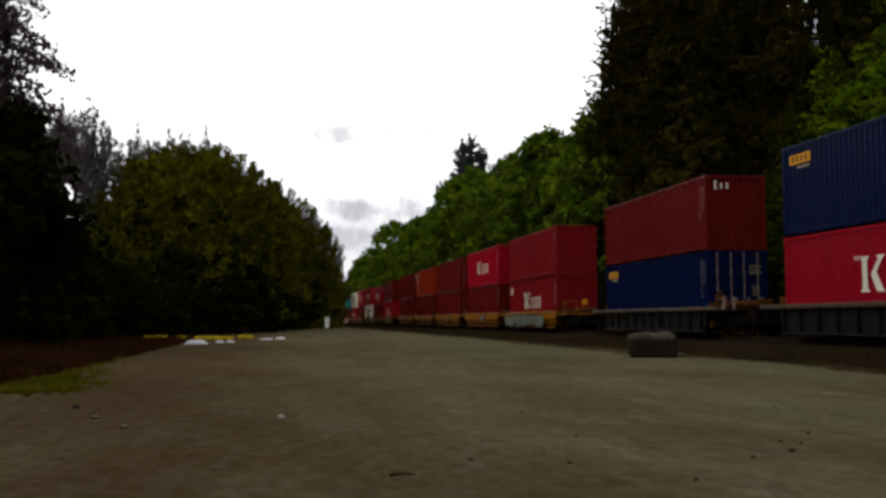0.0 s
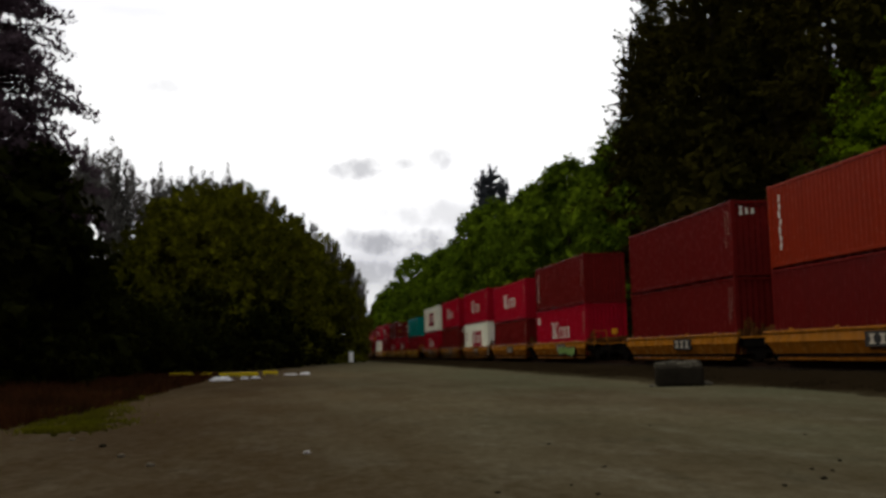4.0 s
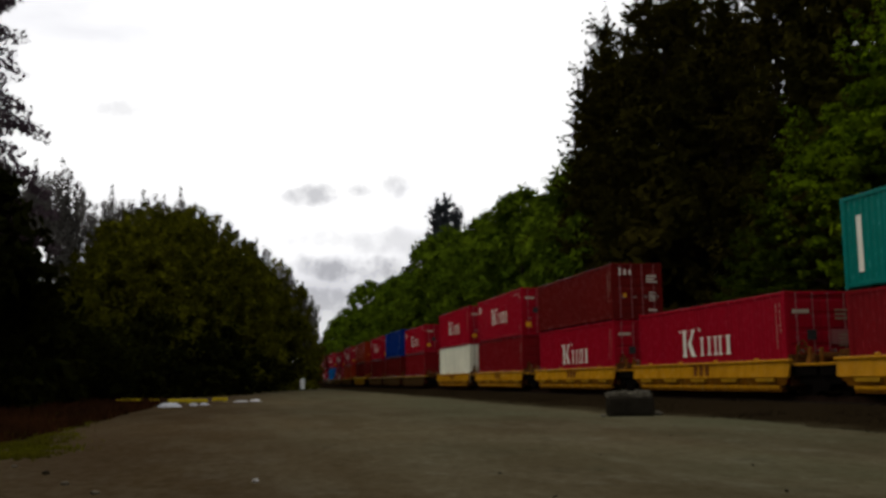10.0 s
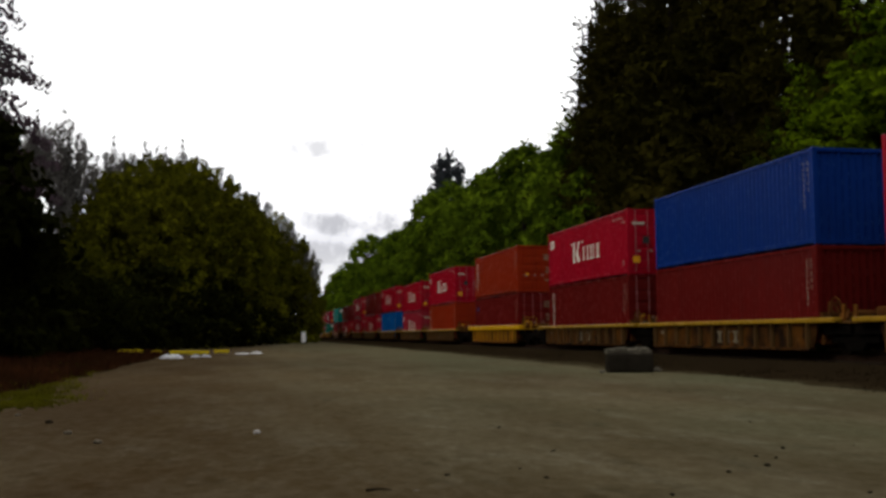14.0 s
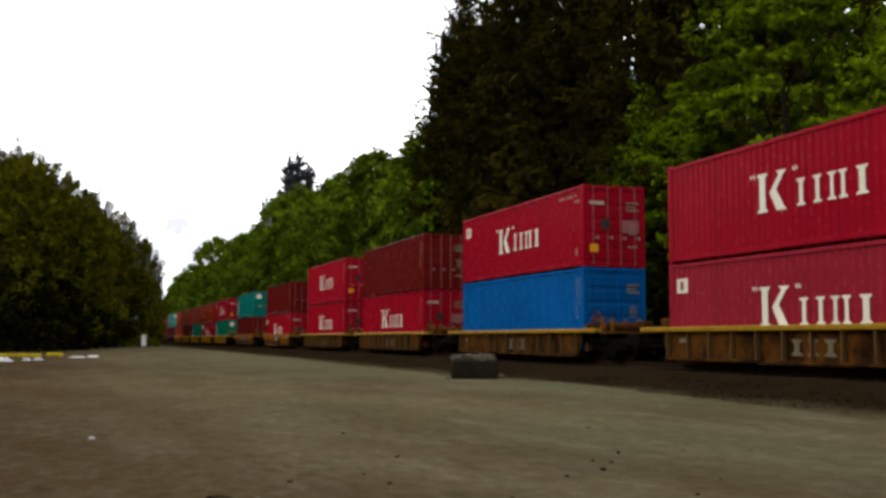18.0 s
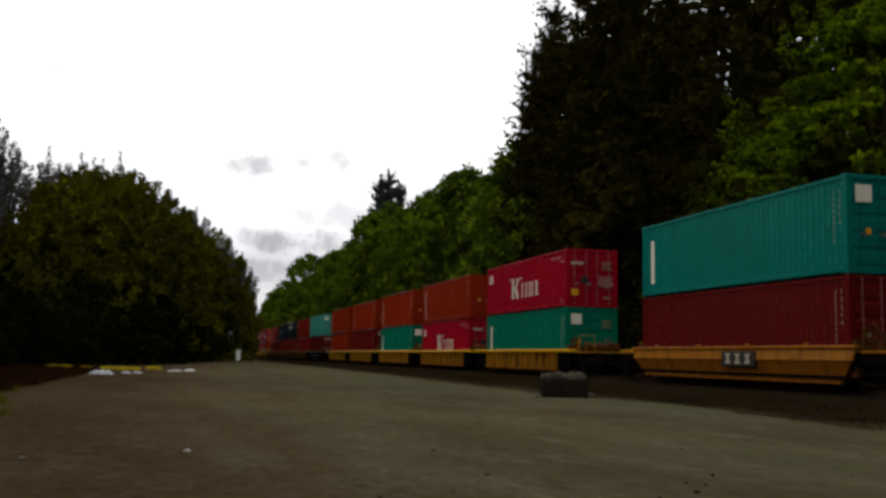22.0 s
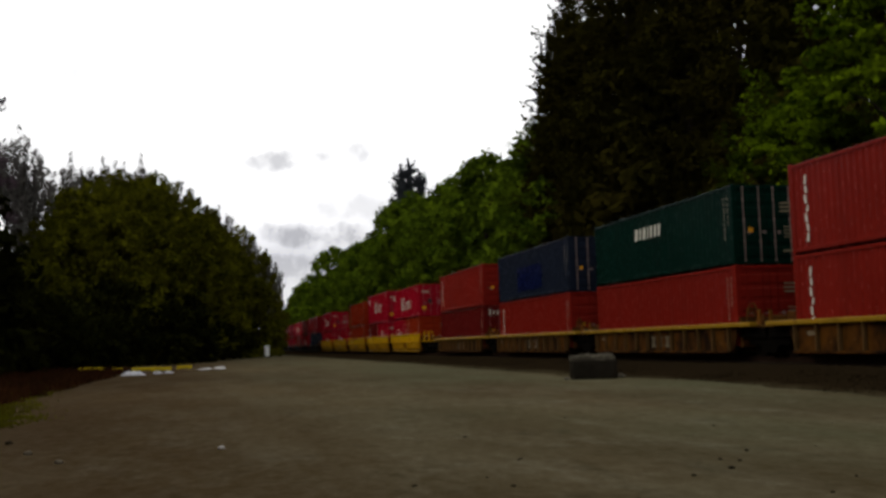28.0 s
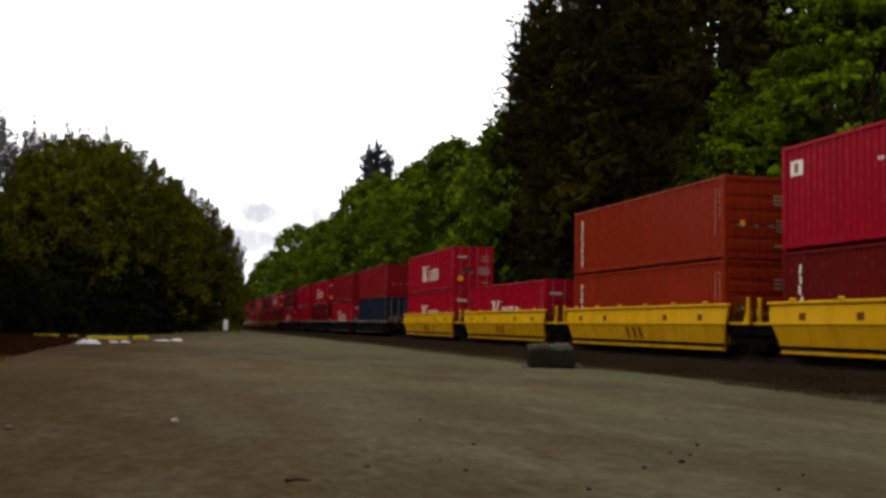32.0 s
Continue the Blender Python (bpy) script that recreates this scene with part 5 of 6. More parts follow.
def build_trees():
    # lit broadleaf row behind the track, higher with distance
    for i in range(27):
        y = 92 + 10.5 * i + rnd.uniform(-2, 2)
        x = 30.0 + rnd.uniform(-2.2, 3.0)
        h = (22.5 + 1.3 * min(1.0, i / 12)) * rnd.uniform(0.88, 1.07)
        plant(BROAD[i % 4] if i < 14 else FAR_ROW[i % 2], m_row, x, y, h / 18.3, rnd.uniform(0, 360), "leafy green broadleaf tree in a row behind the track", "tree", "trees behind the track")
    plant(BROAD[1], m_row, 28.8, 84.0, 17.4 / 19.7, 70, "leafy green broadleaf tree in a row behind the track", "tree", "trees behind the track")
    # ragged dark trees behind the track
    for az, dist, el in ((20.0, 88, 18.3), (21.3, 86, 19.7), (23.4, 80, 22.6), (26.5, 76, 21.2), (29.3, 70, 24.0), (32.6, 66, 25.2), (35.8, 64, 23.2), (38.3, 62, 20.1), (42.4, 60, 18.1),
                         (21.3, 102, 15.4), (26.4, 96, 18.2), (31.1, 84, 19.5), (36.4, 78, 18.5), (46.3, 54, 18.5), (50.8, 50, 20.4)):
        x, y = at(az, dist)
        h = 1.15 + dist * math.tan(radians(el))
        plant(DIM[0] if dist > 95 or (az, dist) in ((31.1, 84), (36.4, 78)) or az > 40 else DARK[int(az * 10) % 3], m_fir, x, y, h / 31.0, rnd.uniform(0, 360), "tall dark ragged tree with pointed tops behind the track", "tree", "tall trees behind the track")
    for az, dist, el in ((19.0, 90, 17.9), (19.9, 92, 16.2), (20.2, 92, 20.3), (22.5, 90, 21.4), (24.6, 86, 23.6)):
        x, y = at(az, dist)
        plant(SPIRE[int(dist) // 2 % 2], m_fir, x, y, (1.15 + dist * math.tan(radians(el))) / 31.0, rnd.uniform(0, 360), "slim dark tree with upright plumes behind the track", "tree", "tall trees behind the track")
    # fresh green trees between the dark ones and the track
    for x, y, s in ((27.1, 51, 0.5), (27.1, 43, 0.8), (28.0, 36.5, 1.06), (29.0, 29.4, 0.85), (26.6, 25, 0.7), (27.6, 18, 0.8)):
        # maples beyond 40 m take the shaded copy of the leaf colour
        plant(NEAR[int(y) % 2], m_shade_leaf if y > 40 else m_leaf, x, y, s, rnd.uniform(0, 360), "green maple in shade-darkened leaves beside the track" if y > 40 else "fresh green maple beside the track", "tree", "trees behind the track")
    # denser growth further back
    for i in range(26):
        y = 30 + 13 * i + rnd.uniform(-3, 3)
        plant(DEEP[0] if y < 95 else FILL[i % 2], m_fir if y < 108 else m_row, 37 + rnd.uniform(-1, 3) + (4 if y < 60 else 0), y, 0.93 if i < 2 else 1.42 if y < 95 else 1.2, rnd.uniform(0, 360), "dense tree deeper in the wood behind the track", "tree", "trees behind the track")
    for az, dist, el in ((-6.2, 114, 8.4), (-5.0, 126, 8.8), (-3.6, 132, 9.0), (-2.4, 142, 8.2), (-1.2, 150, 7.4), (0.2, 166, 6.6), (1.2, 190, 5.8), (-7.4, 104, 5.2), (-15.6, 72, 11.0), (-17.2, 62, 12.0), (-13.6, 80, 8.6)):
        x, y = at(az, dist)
        plant(FILL[int(dist) % 2], m_shade_dark, x, y, (1.15 + dist * math.tan(radians(el))) / 21.0, rnd.uniform(0, 360), "dense tree deeper in the wood by the yard", "tree", "trees along the yard")
    for az, dist, el in ((1.7, 168, 6.7), (2.2, 172, 6.5), (2.6, 175, 5.8), (2.95, 178, 5.5), (3.45, 184, 4.7)):
        x, y = at(az, dist)
        plant(POPLAR[int(dist) % 3], m_pop, x, y, (1.15 + dist * math.tan(radians(el))) / 20.6, rnd.uniform(0, 360), "pale feathery poplar at the end of the wood", "tree", "poplars behind the yard")
    for i in range(10):
        y = 40 + 15 * i
        plant(FILL[i % 2], m_shade_dark, -20 + 0.10 * y + rnd.uniform(-3, 1), y, rnd.uniform(0.5, 0.62) * (0.55 if 60 < y < 95 else 1.0), rnd.uniform(0, 360), "dense tree deeper in the wood by the yard", "tree", "trees along the yard")
    # lone conifer rising over the row
    for az, dist, el in ((10.47, 208, 10.1), (10.88, 210, 10.4), (11.5, 214, 9.8)):
        x, y = at(az, dist)
        plant(LONE, m_hazy_fir, x, y, (1.15 + dist * math.tan(radians(el))) / 35.0, az * 70, "tall slim conifer rising above the tree row", "conifer", "conifers above the tree row")
    # unseen trees added beside and behind the camera to darken the near cars
    for x, y, k in ((30, 12, 1.25), (33, 4, 1.35), (29, -4, 1.2), (34, -12, 1.35), (30, -21, 1.25), (33, -31, 1.4), (28, -41, 1.3), (20, -46, 1.2), (11, -44, 1.3), (2, -48, 1.2), (-7, -43, 1.25),
                    (-16, -40, 1.2), (-22, -30, 1.15), (-19, -20, 1.05), (-22, -10, 1.1), (-19, 0, 1.0), (-21, 10, 1.05), (-19, 20, 1.0), (24, -56, 1.4), (8, -58, 1.4), (-10, -55, 1.4)):
        plant(FILL[(x + y) % 2], m_row, x, y, k, (x * 37 + y * 11) % 360, "unseen dense broadleaf tree added to block sky light", "tree", "trees closing the yard")
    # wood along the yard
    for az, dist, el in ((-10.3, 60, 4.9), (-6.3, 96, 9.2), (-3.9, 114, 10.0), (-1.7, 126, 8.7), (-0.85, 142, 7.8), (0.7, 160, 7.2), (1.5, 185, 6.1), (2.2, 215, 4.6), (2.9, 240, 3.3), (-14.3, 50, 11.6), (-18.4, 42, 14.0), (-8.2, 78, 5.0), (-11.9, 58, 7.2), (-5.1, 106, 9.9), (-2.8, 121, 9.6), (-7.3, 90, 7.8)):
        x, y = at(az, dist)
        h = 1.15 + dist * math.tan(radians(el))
        # left of -9 degrees the wood's shade comes from the near-black leaf colour
        plant(DOME[int(dist) % 3] if az > -9 else FILL[int(dist) % 2], m_bush if az > -9 else m_shade_dark, x, y, h / 20.3, rnd.uniform(0, 360), "dense dark olive broadleaf tree at the yard edge", "tree", "trees along the yard")
    for az, dist, el in ((-11.8, 86, 11.2), (-11.0, 88, 11.9), (-10.2, 92, 11.2), (-9.5, 90, 12.0), (-8.9, 95, 10.8), (-8.2, 99, 9.7), (-7.2, 103, 10.7), (-6.4, 108, 9.7), (-5.6, 116, 10.5), (-4.9, 125, 10.3), (-4.3, 128, 10.2), (-3.4, 130, 10.7), (-2.7, 134, 9.9), (-1.9, 140, 9.2), (0.6, 158, 8.0)):
        x, y = at(az, dist)
        plant(POPLAR[int(dist) % 3], m_pop, x, y, (1.15 + dist * math.tan(radians(el))) / 20.6, rnd.uniform(0, 360), "thin pale poplar with sparse spring leaves", "tree", "poplars behind the yard")
    for az, dist, el in ((-15.3, 52, 23.4), (-19.6, 46, 25.4), (-18.0, 56, 21.4)):
        x, y = at(az, dist)
        plant(SPARSE[int(dist) // 4 % 2], m_twig, x, y, (1.15 + dist * math.tan(radians(el))) / 20.6, rnd.uniform(0, 360), "tall sparse tree with drooping sprays at the yard edge", "tree", "trees along the yard")
    # thicket added in near-black leaves for the shade low in the wood
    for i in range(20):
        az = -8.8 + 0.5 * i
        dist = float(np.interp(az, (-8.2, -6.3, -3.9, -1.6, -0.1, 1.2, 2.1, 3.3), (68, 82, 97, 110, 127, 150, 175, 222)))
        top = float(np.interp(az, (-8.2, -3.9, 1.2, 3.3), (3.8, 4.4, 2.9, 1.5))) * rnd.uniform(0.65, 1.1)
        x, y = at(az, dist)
        plant(SHRUB[i % 2], m_shade_dark, x, y, (1.15 + dist * math.tan(radians(top))) / 4.3, rnd.uniform(0, 360), "tall thicket added for the dark shade low in the wood", "thicket", "shrubs along the yard", -0.1)
    # undergrowth at the foot of the wood, its shade put into the leaf colour
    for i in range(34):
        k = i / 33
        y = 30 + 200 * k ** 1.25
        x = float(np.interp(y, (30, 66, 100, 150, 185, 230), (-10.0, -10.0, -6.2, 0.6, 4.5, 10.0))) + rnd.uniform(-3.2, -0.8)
        plant(SHRUB[i % 2], m_shade_dark, x, y, rnd.uniform(0.6, 1.05) * (1 + 0.5 * k), rnd.uniform(0, 360), "low shade-darkened shrub at the foot of the wood", "shrub", "shrubs along the yard", -0.1)


build_trees()

# ---- small things in the yard ----


def lumpy(bm, amount, scale, seed):
    for v in bm.verts:
        v.co += amount * noise.noise_vector(v.co * scale + Vector((seed, 0, 0)))
    return bm


def build_block():
    x, y = 11.06, 29.3
    b = new("concrete_block")
    bm = bmesh.new()
    box(bm, -0.66, 0.66, -0.36, 0.36, 0, 0.61, 0.07)
    bmesh.ops.subdivide_edges(bm, edges=bm.edges[:], cuts=3, use_grid_fill=True)
    for v in bm.verts:
        v.co.x *= 1.04 - 0.06 * v.co.z
    part("body", lumpy(bm, 0.05, 2.3, 1.0), m_concrete, b)
    # uneven top in paler concrete: the light it catches is put into the colour
    for i, (o, w, h) in enumerate(((-0.50, 0.20, 0.09), (-0.27, 0.17, 0.12), (0.10, 0.22, 0.10), (0.36, 0.20, 0.12), (0.55, 0.12, 0.08))):
        bm = bmesh.new()
        box(bm, o - w, o + w, -0.30, 0.30, 0.55, 0.61 + h, 0.03)
        bmesh.ops.subdivide_edges(bm, edges=bm.edges[:], cuts=2, use_grid_fill=True)
        part("crumbled_top", lumpy(bm, 0.07, 3.1, i * 5.0), m_pale_concrete, b, "uneven concrete on the top edge, coloured pale as if lit")
    bm = bmesh.new()
    rod(bm, (-0.16, -0.05, 0.63), (-0.04, -0.05, 0.76), 0.024, n=8)
    rod(bm, (-0.04, -0.05, 0.76), (0.10, -0.05, 0.75), 0.024, n=8)
    rod(bm, (0.10, -0.05, 0.75), (0.18, -0.05, 0.63), 0.024, n=8)
    part("lifting_loop", bm, m_dark, b, "dark steel lifting loop")
    b.matrix_basis = pose(x, y, -0.03, 0, 0, -14)
    tagged(b, "weathered dark grey concrete block with an uneven lit-coloured top on the gravel", "concrete block")
    for k, (dx, dy, r) in enumerate(((0.86, 0.10, 0.14), (1.06, 0.22, 0.09), (-0.86, -0.12, 0.10))):
        bm = bmesh.new()
        bmesh.ops.create_icosphere(bm, subdivisions=2, radius=r)
        lumpy(bm, 0.10, 4.0, k * 3.0)
        for v in bm.verts:
            v.co.z *= 0.6
        c = part("concrete_chunk", bm, m_pale_concrete, None)
        c.location = (x + dx, y + dy, r * 0.35)
        tagged(c, "broken chunk of pale concrete beside the block", "concrete chunk", "broken concrete")


m_pale_concrete = plain("pale_concrete", (0.030, 0.026, 0.018), (0.085, 0.076, 0.056), 7, 0.9, 0, 0.7, 0.02, 40)
build_block()


def build_cabinet():
    x, y = 7.87, 149.8
    c = new("signal_cabinet")
    bm = bmesh.new()
    box(bm, -0.29, 0.29, -0.3, 0.3, 0.1, 1.48, 0.03)
    part("body", bm, m_cabinet, c)
    bm = bmesh.new()
    box(bm, -0.33, 0.33, -0.34, 0.34, 1.48, 1.57, 0.03)
    part("roof", bm, m_cabinet, c)
    bm = bmesh.new()
    box(bm, -0.42, 0.42, -0.4, 0.4, -0.2, 0.1)
    part("plinth", bm, m_concrete, c)
    c.location = (x, y, 0.0)
    tagged(c, "white trackside signal cabinet far along the line", "cabinet")


build_cabinet()


def build_shed():
    """Low pale shed behind the track, seen only between the cars."""
    h = new("trackside_shed")
    bm = bmesh.new()
    box(bm, -1.5, 1.5, -1.2, 1.2, -0.5, 1.95, 0.02)
    part("wall", bm, m_soil_wall, h, "dark brown board wall")
    bm = bmesh.new()
    prism(bm, [(-1.4, 1.95), (1.4, 1.95), (1.4, 2.06), (0.0, 2.34), (-1.4, 2.06)], -1.75, 1.75)
    part("roof", bm, m_shed, h, "pale sheet metal roof")
    bm = bmesh.new()
    rod(bm, (-0.75, 0, 2.25), (-0.75, 0, 2.80), 0.045, n=10)
    rod(bm, (-0.75, 0, 2.80), (-0.82, 0, 2.98), 0.045, n=10)
    rod(bm, (-0.82, 0, 2.98), (-0.77, 0, 3.12), 0.045, 0.04, n=10)
    part("vent_pipe", bm, m_shed, h)
    bm = bmesh.new()
    rod(bm, (0.75, 0, 2.3), (0.75, 0, 2.85), 0.035, n=8)
    part("thin_pipe", bm, m_shed, h)
    bm = bmesh.new()
    box(bm, -0.4, 0.4, -1.24, -1.2, 0.0, 1.75, 0.01)
    part("door", bm, m_soil_wall, h)
    h.matrix_basis = pose(22.6, 28.9, 0.04, 0, 0, -30) @ Matrix.Diagonal((0.9, 0.9, 0.9, 1))
    tagged(h, "low shed with a pale roof and bent pipe behind the track", "shed")


m_soil_wall = plain("dark_brown_boards", (0.020, 0.012, 0.007), (0.045, 0.028, 0.016), 3, 0.9)
m_shed = plain("pale_sheet_metal", (0.30, 0.33, 0.33), (0.46, 0.48, 0.47), 2, 0.6)
build_shed()


def blades(name, spots, lo, hi, width, rng):
    """Thin bent blades standing at spots (n, 3)."""
    n = len(spots)
    ang = rng.uniform(0, 6.283, n)
    h = rng.uniform(lo, hi, n)[:, None]
    side = np.stack([np.cos(ang), np.sin(ang), np.zeros(n)], 1) * width
    lean = np.stack([rng.normal(0, 0.35, n), rng.normal(0, 0.35, n), np.ones(n)], 1)
    v = np.stack([spots - side, spots + side, spots + lean * h], 1).reshape(-1, 3)
    return arrays_mesh(name, v, np.arange(3 * n).reshape(-1, 3))


def build_grass():
    rng = np.random.default_rng(8)
    pts = []
    while len(pts) < 30000:
        y = 17.3 + 38 * rng.random() ** 1.25
        mid = float(np.interp(y, (14, 19, 28, 45, 54), (-3.5, -3.95, -5.35, -6.5, -7.2)))
        x = mid + rng.normal(0, 0.46 * min(1.0, 0.35 + (y - 17.3) / 4))
        if noise.noise(Vector((x * 1.3, y * 0.7, 9))) + 0.4 * noise.noise(Vector((x * 5, y * 3, 2))) > -0.12:
            pts.append((x, y, ground_z(x, y) - 0.01))
    g = part("grass", blades("grass", np.array(pts), 0.03, 0.11, 0.02, rng), m_grass, None)
    tagged(g, "strip of short yellow-green grass along the yard edge", "grass", kind="stuff")
    pts = []
    while len(pts) < 22000:
        y, x = 17 + 53 * rng.random() ** 1.4, -4.6 - 5.9 * rng.random()
        if y * 0.075 - x > 6.4 and noise.noise(Vector((x * 0.6, y * 0.4, 4))) > -0.3:
            pts.append((x, y, ground_z(x, y) - 0.01))
    g = part("dead_bracken", blades("dead_bracken", np.array(pts), 0.08, 0.4, 0.03, rng), m_bracken, None)
    tagged(g, "dead reddish-brown bracken under the trees", "bracken", kind="stuff")


m_bracken = leafy("dead_bracken_leaves", (0.012, 0.005, 0.002), (0.060, 0.021, 0.008), (0.012, 0.008, 0.004))
m_soil = plain("dark_leaf_litter", (0.008, 0.005, 0.003), (0.022, 0.013, 0.006), 2, 0.95, 0, 0.9, 0.04, 12)
build_grass()


def build_verge():
    """Dark soil with leaf litter under the wood, with an uneven edge."""
    bm = bmesh.new()
    rows = []
    for i in range(70):
        y = 4 + i * 3.5
        edge = float(np.interp(y, (4, 19, 29, 46, 66, 100, 150, 185, 230), (-4.5, -4.95, -6.4, -7.7, -8.8, -5.0, 1.6, 5.5, 11.0))) + 0.7 * noise.noise(Vector((y * 0.3, 2, 0)))
        rows.append([bm.verts.new((x, y, ground_z(x, y) + (0.045 if j else -0.02))) for j, x in enumerate((edge, edge - 0.5, edge - 2, edge - 4, edge - 7, edge - 12, edge - 20, edge - 36))])
    for a, b in zip(rows, rows[1:]):
        for i in range(7):
            bm.faces.new((a[i], a[i + 1], b[i + 1], b[i]))
    v = part("verge", bm, m_soil, None)
    tagged(v, "dark soil with leaf litter under the trees", "soil", kind="structure")


build_verge()


def build_back_verge():
    """Dark overgrown soil between the track and the wood behind it."""
    bm = bmesh.new()
    rows = []
    for i in range(60):
        y = 2 + i * 7.0
        edge = 20.3 + 0.5 * noise.noise(Vector((y * 0.3, 7, 0)))
        rows.append([bm.verts.new((x, y, z)) for x, z in ((edge, -0.03), (edge + 0.6, 0.08), (edge + 3, 0.16), (edge + 9, 0.24), (edge + 60, 0.3))])
    for a, b in zip(rows, rows[1:]):
        for i in range(4):
            bm.faces.new((a[i], b[i], b[i + 1], a[i + 1]))
    v = part("verge", bm, m_soil, None)
    bmesh_up(v)
    tagged(v, "dark overgrown soil behind the track", "soil", kind="structure")
    # the shade under the trees is put into these shrubs' leaf colour
    for x, y in ((29.6, 36.0), (33.4, 40.6)):
        plant(SHRUB[0], m_shade_dark, x, y, 1.7, 40 * x, "tall shade-darkened shrub under the trees behind the track", "shrub", "shrubs behind the track", -0.05)
    for i in range(26):
        y = 12 + 5.2 * i
        plant(SHRUB[i % 2], m_shade_dark, 24.6 + rnd.uniform(-0.6, 0.8), y, rnd.uniform(0.85, 1.25), rnd.uniform(0, 360), "shade-darkened shrub under the trees behind the track", "shrub", "shrubs behind the track", -0.05)


def bmesh_up(ob):
    for f in ob.data.polygons:
        if f.normal.z < 0:
            f.flip()


build_back_verge()


def crumpled(w, d, h, seed):
    """A crumpled sheet lying on the ground."""
    bm = bmesh.new()
    n, m = 12, 8
    g = []
    for j in range(m + 1):
        row = []
        for i in range(n + 1):
            u, v = i / n - 0.5, j / m - 0.5
            edge = max(0.0, 1 - (2 * max(abs(u), abs(v))) ** 3)
            z = h * edge * (0.45 + 0.9 * abs(noise.noise(Vector((u * 5 + seed, v * 5, seed)))))
            row.append(bm.verts.new((u * w + 0.1 * noise.noise(Vector((u * 9, v * 9, seed))), v * d + 0.1 * noise.noise(Vector((v * 7, u * 7, seed))), z + 0.01)))
        g.append(row)
    for a, b in zip(g, g[1:]):
        for i in range(n):
            bm.faces.new((a[i], a[i + 1], b[i + 1], b[i]))
    return bm


def build_rubbish():
    for x, y, w, d, h, mat, name, label in (
            (-3.9, 56.3, 1.2, 0.9, 0.30, m_plastic, "plastic_sheet", "crumpled white plastic sheet on the ground"),
            (-2.75, 58.0, 0.45, 0.5, 0.16, m_plastic, "plastic_sheet", "small white plastic scrap on the ground"),
            (-2.2, 58.6, 0.5, 0.5, 0.14, m_plastic, "plastic_sheet", "small white plastic scrap on the ground"),
            (-0.3, 66.0, 0.9, 0.6, 0.09, m_plastic, "plastic_sheet", "flat white plastic scrap on the gravel"),
            (0.6, 67.6, 0.7, 0.7, 0.14, m_plastic, "plastic_sheet", "flat white plastic scrap on the gravel")):
        ob = part(name, crumpled(w, d, h, x), mat, None)
        ob.location = (x, y, ground_z(x, y))
        tagged(ob, label, "plastic sheet", "rubbish in the yard")
    for x, y, ln, turn in ((-6.9, 65.5, 1.5, 4), (-4.0, 67.0, 1.6, -8), (-2.9, 66.0, 1.2, 6), (-1.7, 72.0, 1.0, -3), (-5.5, 66.5, 0.6, 20)):
        p = new("barrier_board")
        bm = bmesh.new()
        box(bm, -ln / 2, ln / 2, -0.05, 0.05, 0.04, 0.24, 0.03)
        part("board", bm, m_tape, p)
        for o in (-0.35, 0.35):
            bm = bmesh.new()
            box(bm, o * ln - 0.06, o * ln + 0.06, -0.22, 0.22, 0.0, 0.09, 0.02)
            part("foot", bm, m_tape, p)
        p.matrix_basis = pose(x, y, ground_z(x, y) - 0.005, 0, 0, turn)
        tagged(p, "yellow plastic barrier board standing in the grass", "barrier", "yellow boards at the yard edge")


build_rubbish()


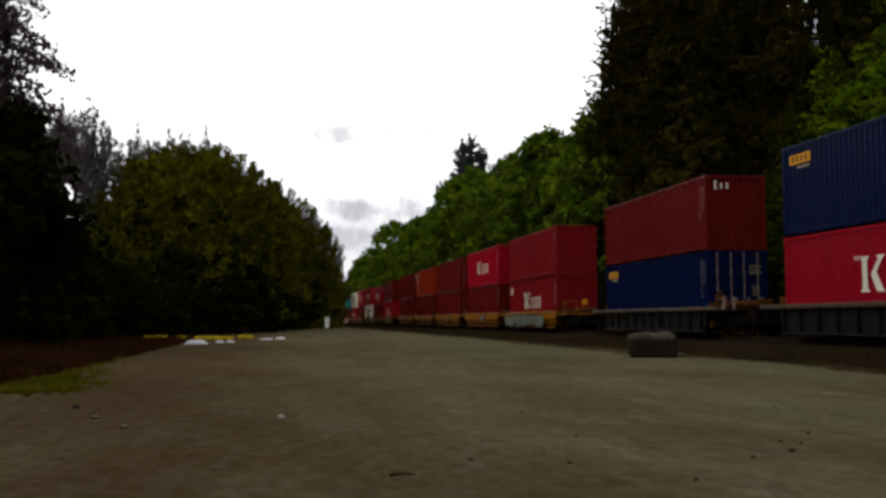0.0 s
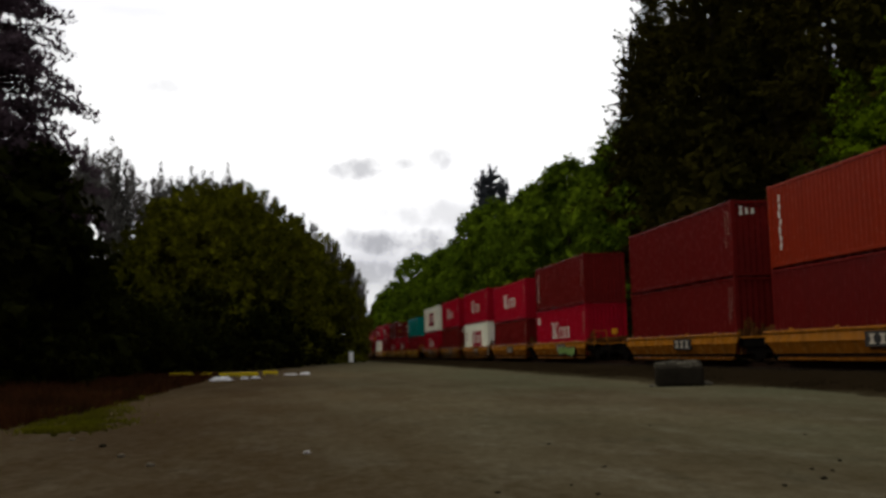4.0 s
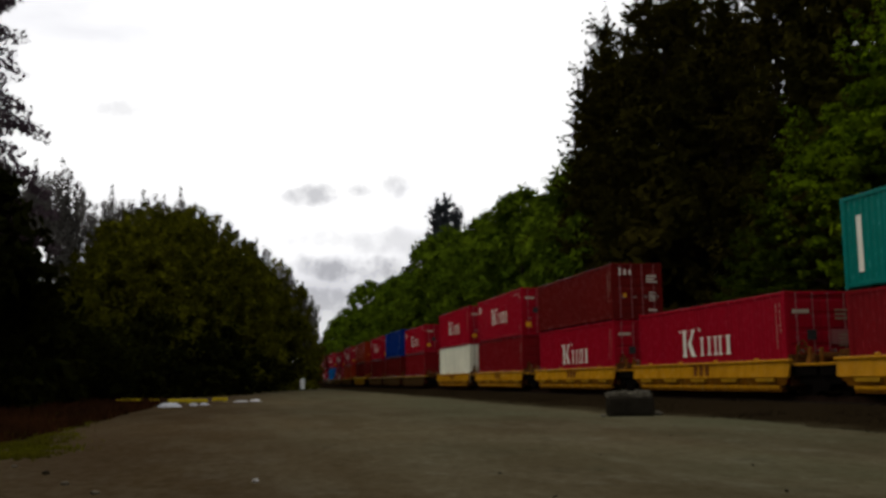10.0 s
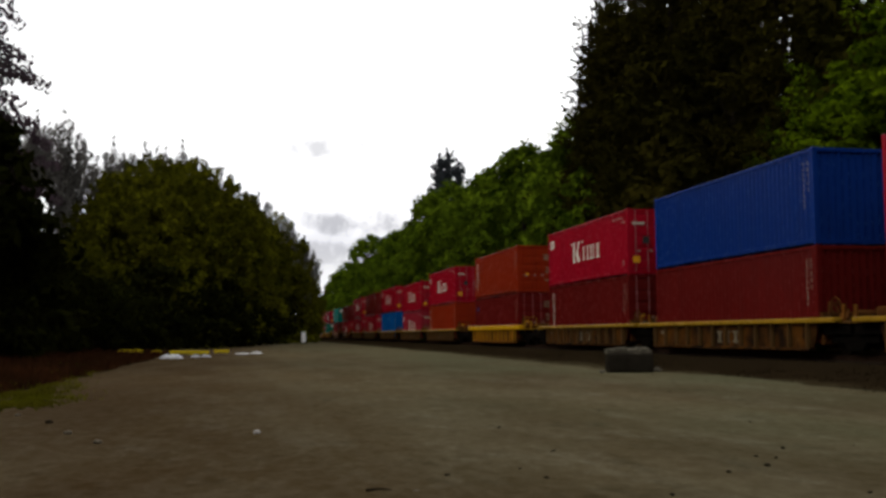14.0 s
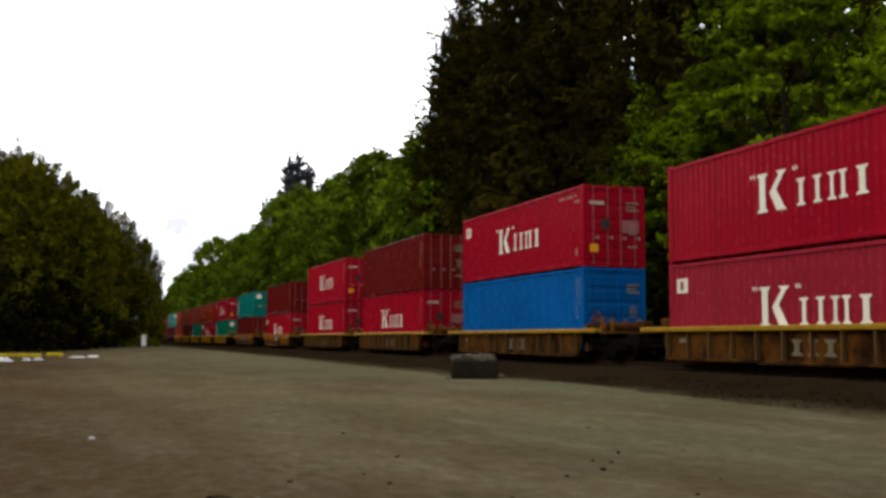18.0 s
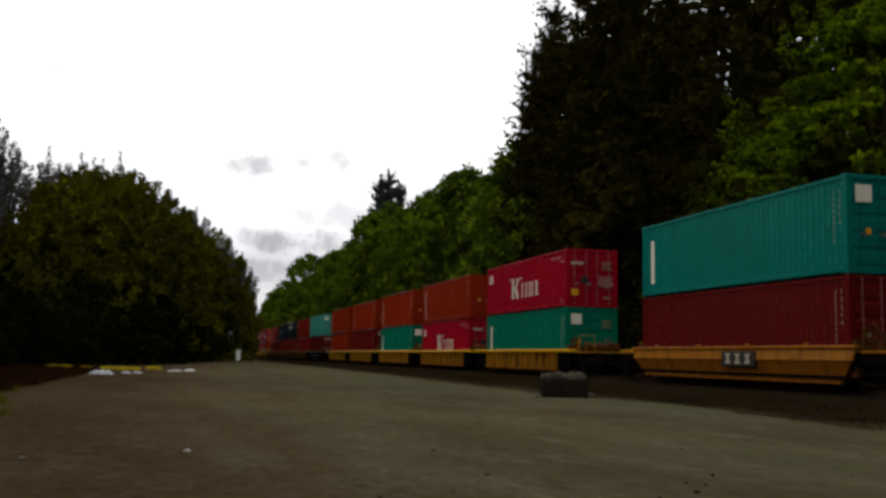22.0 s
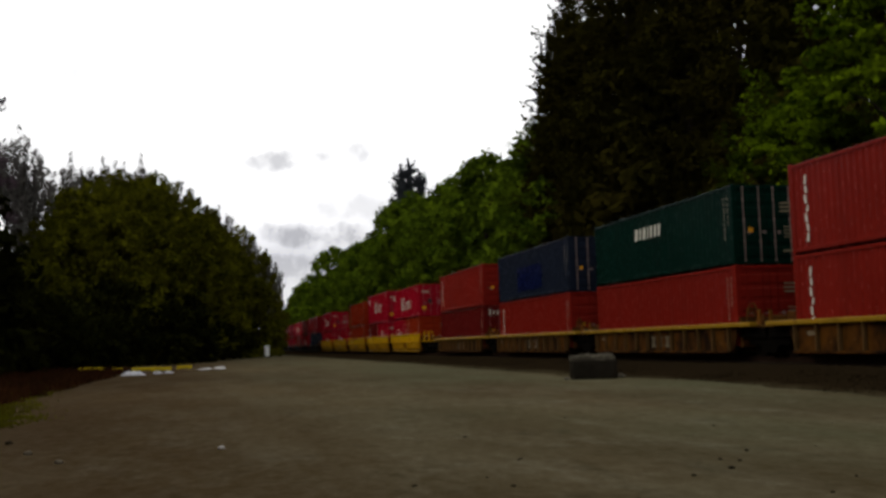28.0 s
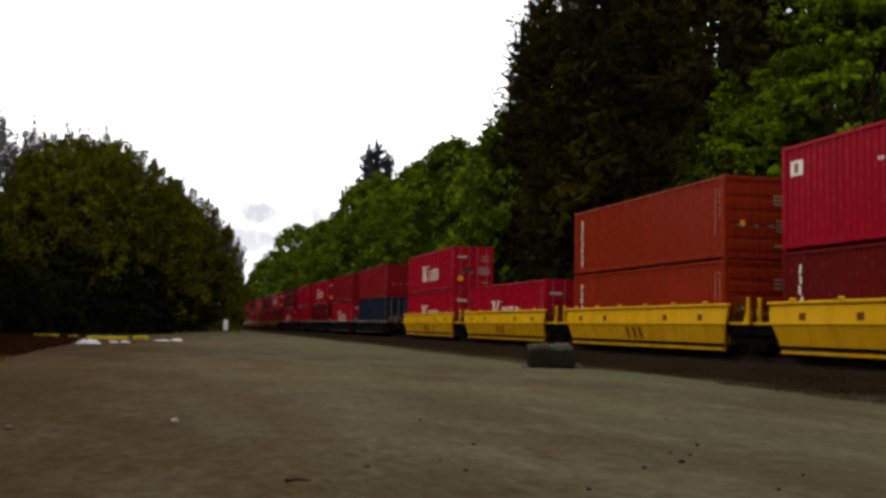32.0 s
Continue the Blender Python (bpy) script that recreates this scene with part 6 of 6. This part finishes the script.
def build_stones():
    """Loose stones and scraps on the gravel near the camera, and rubble along the ballast foot."""
    rng = np.random.default_rng(3)
    light = plain("pale_stone", (0.22, 0.21, 0.19), (0.42, 0.41, 0.38), 5, 0.8)
    dark = plain("dark_stone", (0.007, 0.006, 0.004), (0.018, 0.015, 0.010), 5, 0.9)
    grey = plain("grey_stone", (0.06, 0.05, 0.035), (0.115, 0.098, 0.070), 5, 0.9)

    def stone(b):
        bmesh.ops.create_icosphere(b, subdivisions=2, radius=1.0)
        for v in b.verts:
            v.co *= 1 + 0.28 * noise.noise(v.co * 1.7)
            v.co.z *= 0.6
    shapes = mesh_of("stone", stone)
    fixed = ((0.12, 12.7, 0.04, light), (-2.1, 13.2, 0.05, grey), (-3.3, 16.3, 0.045, grey), (-1.6, 12.0, 0.05, grey), (4.4, 8.4, 0.028, dark), (5.2, 9.6, 0.022, dark), (3.9, 8.1, 0.022, dark), (-2.6, 14.8, 0.05, dark))
    for x, y, r, mat in fixed:
        s = part("stone", shapes, mat, None)
        s.matrix_basis = pose(x, y, ground_z(x, y) + r * 0.3, 0, 0, rng.uniform(0, 360)) @ Matrix.Diagonal((r, r, r, 1))
        tagged(s, "small loose stone on the gravel yard", "stone", "loose stones in the yard")
    for i in range(64):
        y = 6 + 40 * rng.random() ** 1.5
        x = rng.uniform(-0.28, 0.78) * y
        if x > 11.2 or (x < 1.5 and i % 3):
            continue
        r = rng.uniform(0.009, 0.020)
        s = part("stone", shapes, dark if i % 6 else grey, None)
        s.matrix_basis = pose(x, y, ground_z(x, y) + r * 0.2, 0, 0, rng.uniform(0, 360)) @ Matrix.Diagonal((r * rng.uniform(0.8, 1.6), r, r, 1))
        tagged(s, "small loose stone on the gravel yard", "stone", "loose stones in the yard")
    n = 9000
    y = 12 + 90 * rng.random(n) ** 1.6
    x = TRACK_X - 6.3 + 4.7 * rng.random(n) ** 0.8
    z = np.interp(x - TRACK_X, (-6.2, -5.0, -3.2, -2.2, -1.6), (-0.06, 0.03, 0.06, 0.13, 0.23))
    r = rng.uniform(0.012, 0.036, n)
    base = np.array(((1, 0, 0), (-0.5, 0.8, 0.1), (-0.6, -0.7, 0), (0.1, 0.1, 0.9), (0, 0.1, -0.7)))
    tri = np.array(((0, 1, 3), (1, 2, 3), (2, 0, 3), (1, 0, 4), (2, 1, 4), (0, 2, 4)))
    ang = rng.uniform(0, 6.283, n)
    c, sn = np.cos(ang), np.sin(ang)
    rot = np.stack([np.stack([c, -sn, 0 * c], 1), np.stack([sn, c, 0 * c], 1), np.stack([0 * c, 0 * c, 1 + 0 * c], 1)], 1)
    v = np.einsum("nij,kj->nki", rot, base) * (r[:, None, None] * rng.uniform(0.7, 1.3, (n, 1, 3))) + np.stack([x, y, z], 1)[:, None]
    f = (np.arange(n)[:, None, None] * 5 + tri).reshape(-1, 3)
    g = part("ballast_stones", arrays_mesh("ballast_stones", v.reshape(-1, 3), f), m_ballast, None)
    tagged(g, "loose dark crushed stones along the ballast", "ballast", kind="stuff")


build_stones()


def build_branch():
    """A thin fallen twig on the gravel."""
    b = new("twig")
    bm = bmesh.new()
    rod(bm, (0, 0, 0.012), (0.09, 0.012, 0.02), 0.012, 0.008, 6)
    rod(bm, (0.09, 0.012, 0.02), (0.19, 0.006, 0.012), 0.008, 0.004, 6)
    part("stem", bm, m_bark, b)
    b.matrix_basis = pose(0.88, 7.85, ground_z(1.0, 7.85), 0, 0, -4)
    tagged(b, "thin dark fallen twig on the gravel", "twig")


build_branch()


def motions():
    for ob, x, y, z in MOVING:
        walk(ob, [(0.0, pose(x, y, z)), (32.0, pose(x, y - SPEED * 32.0, z))])


motions()
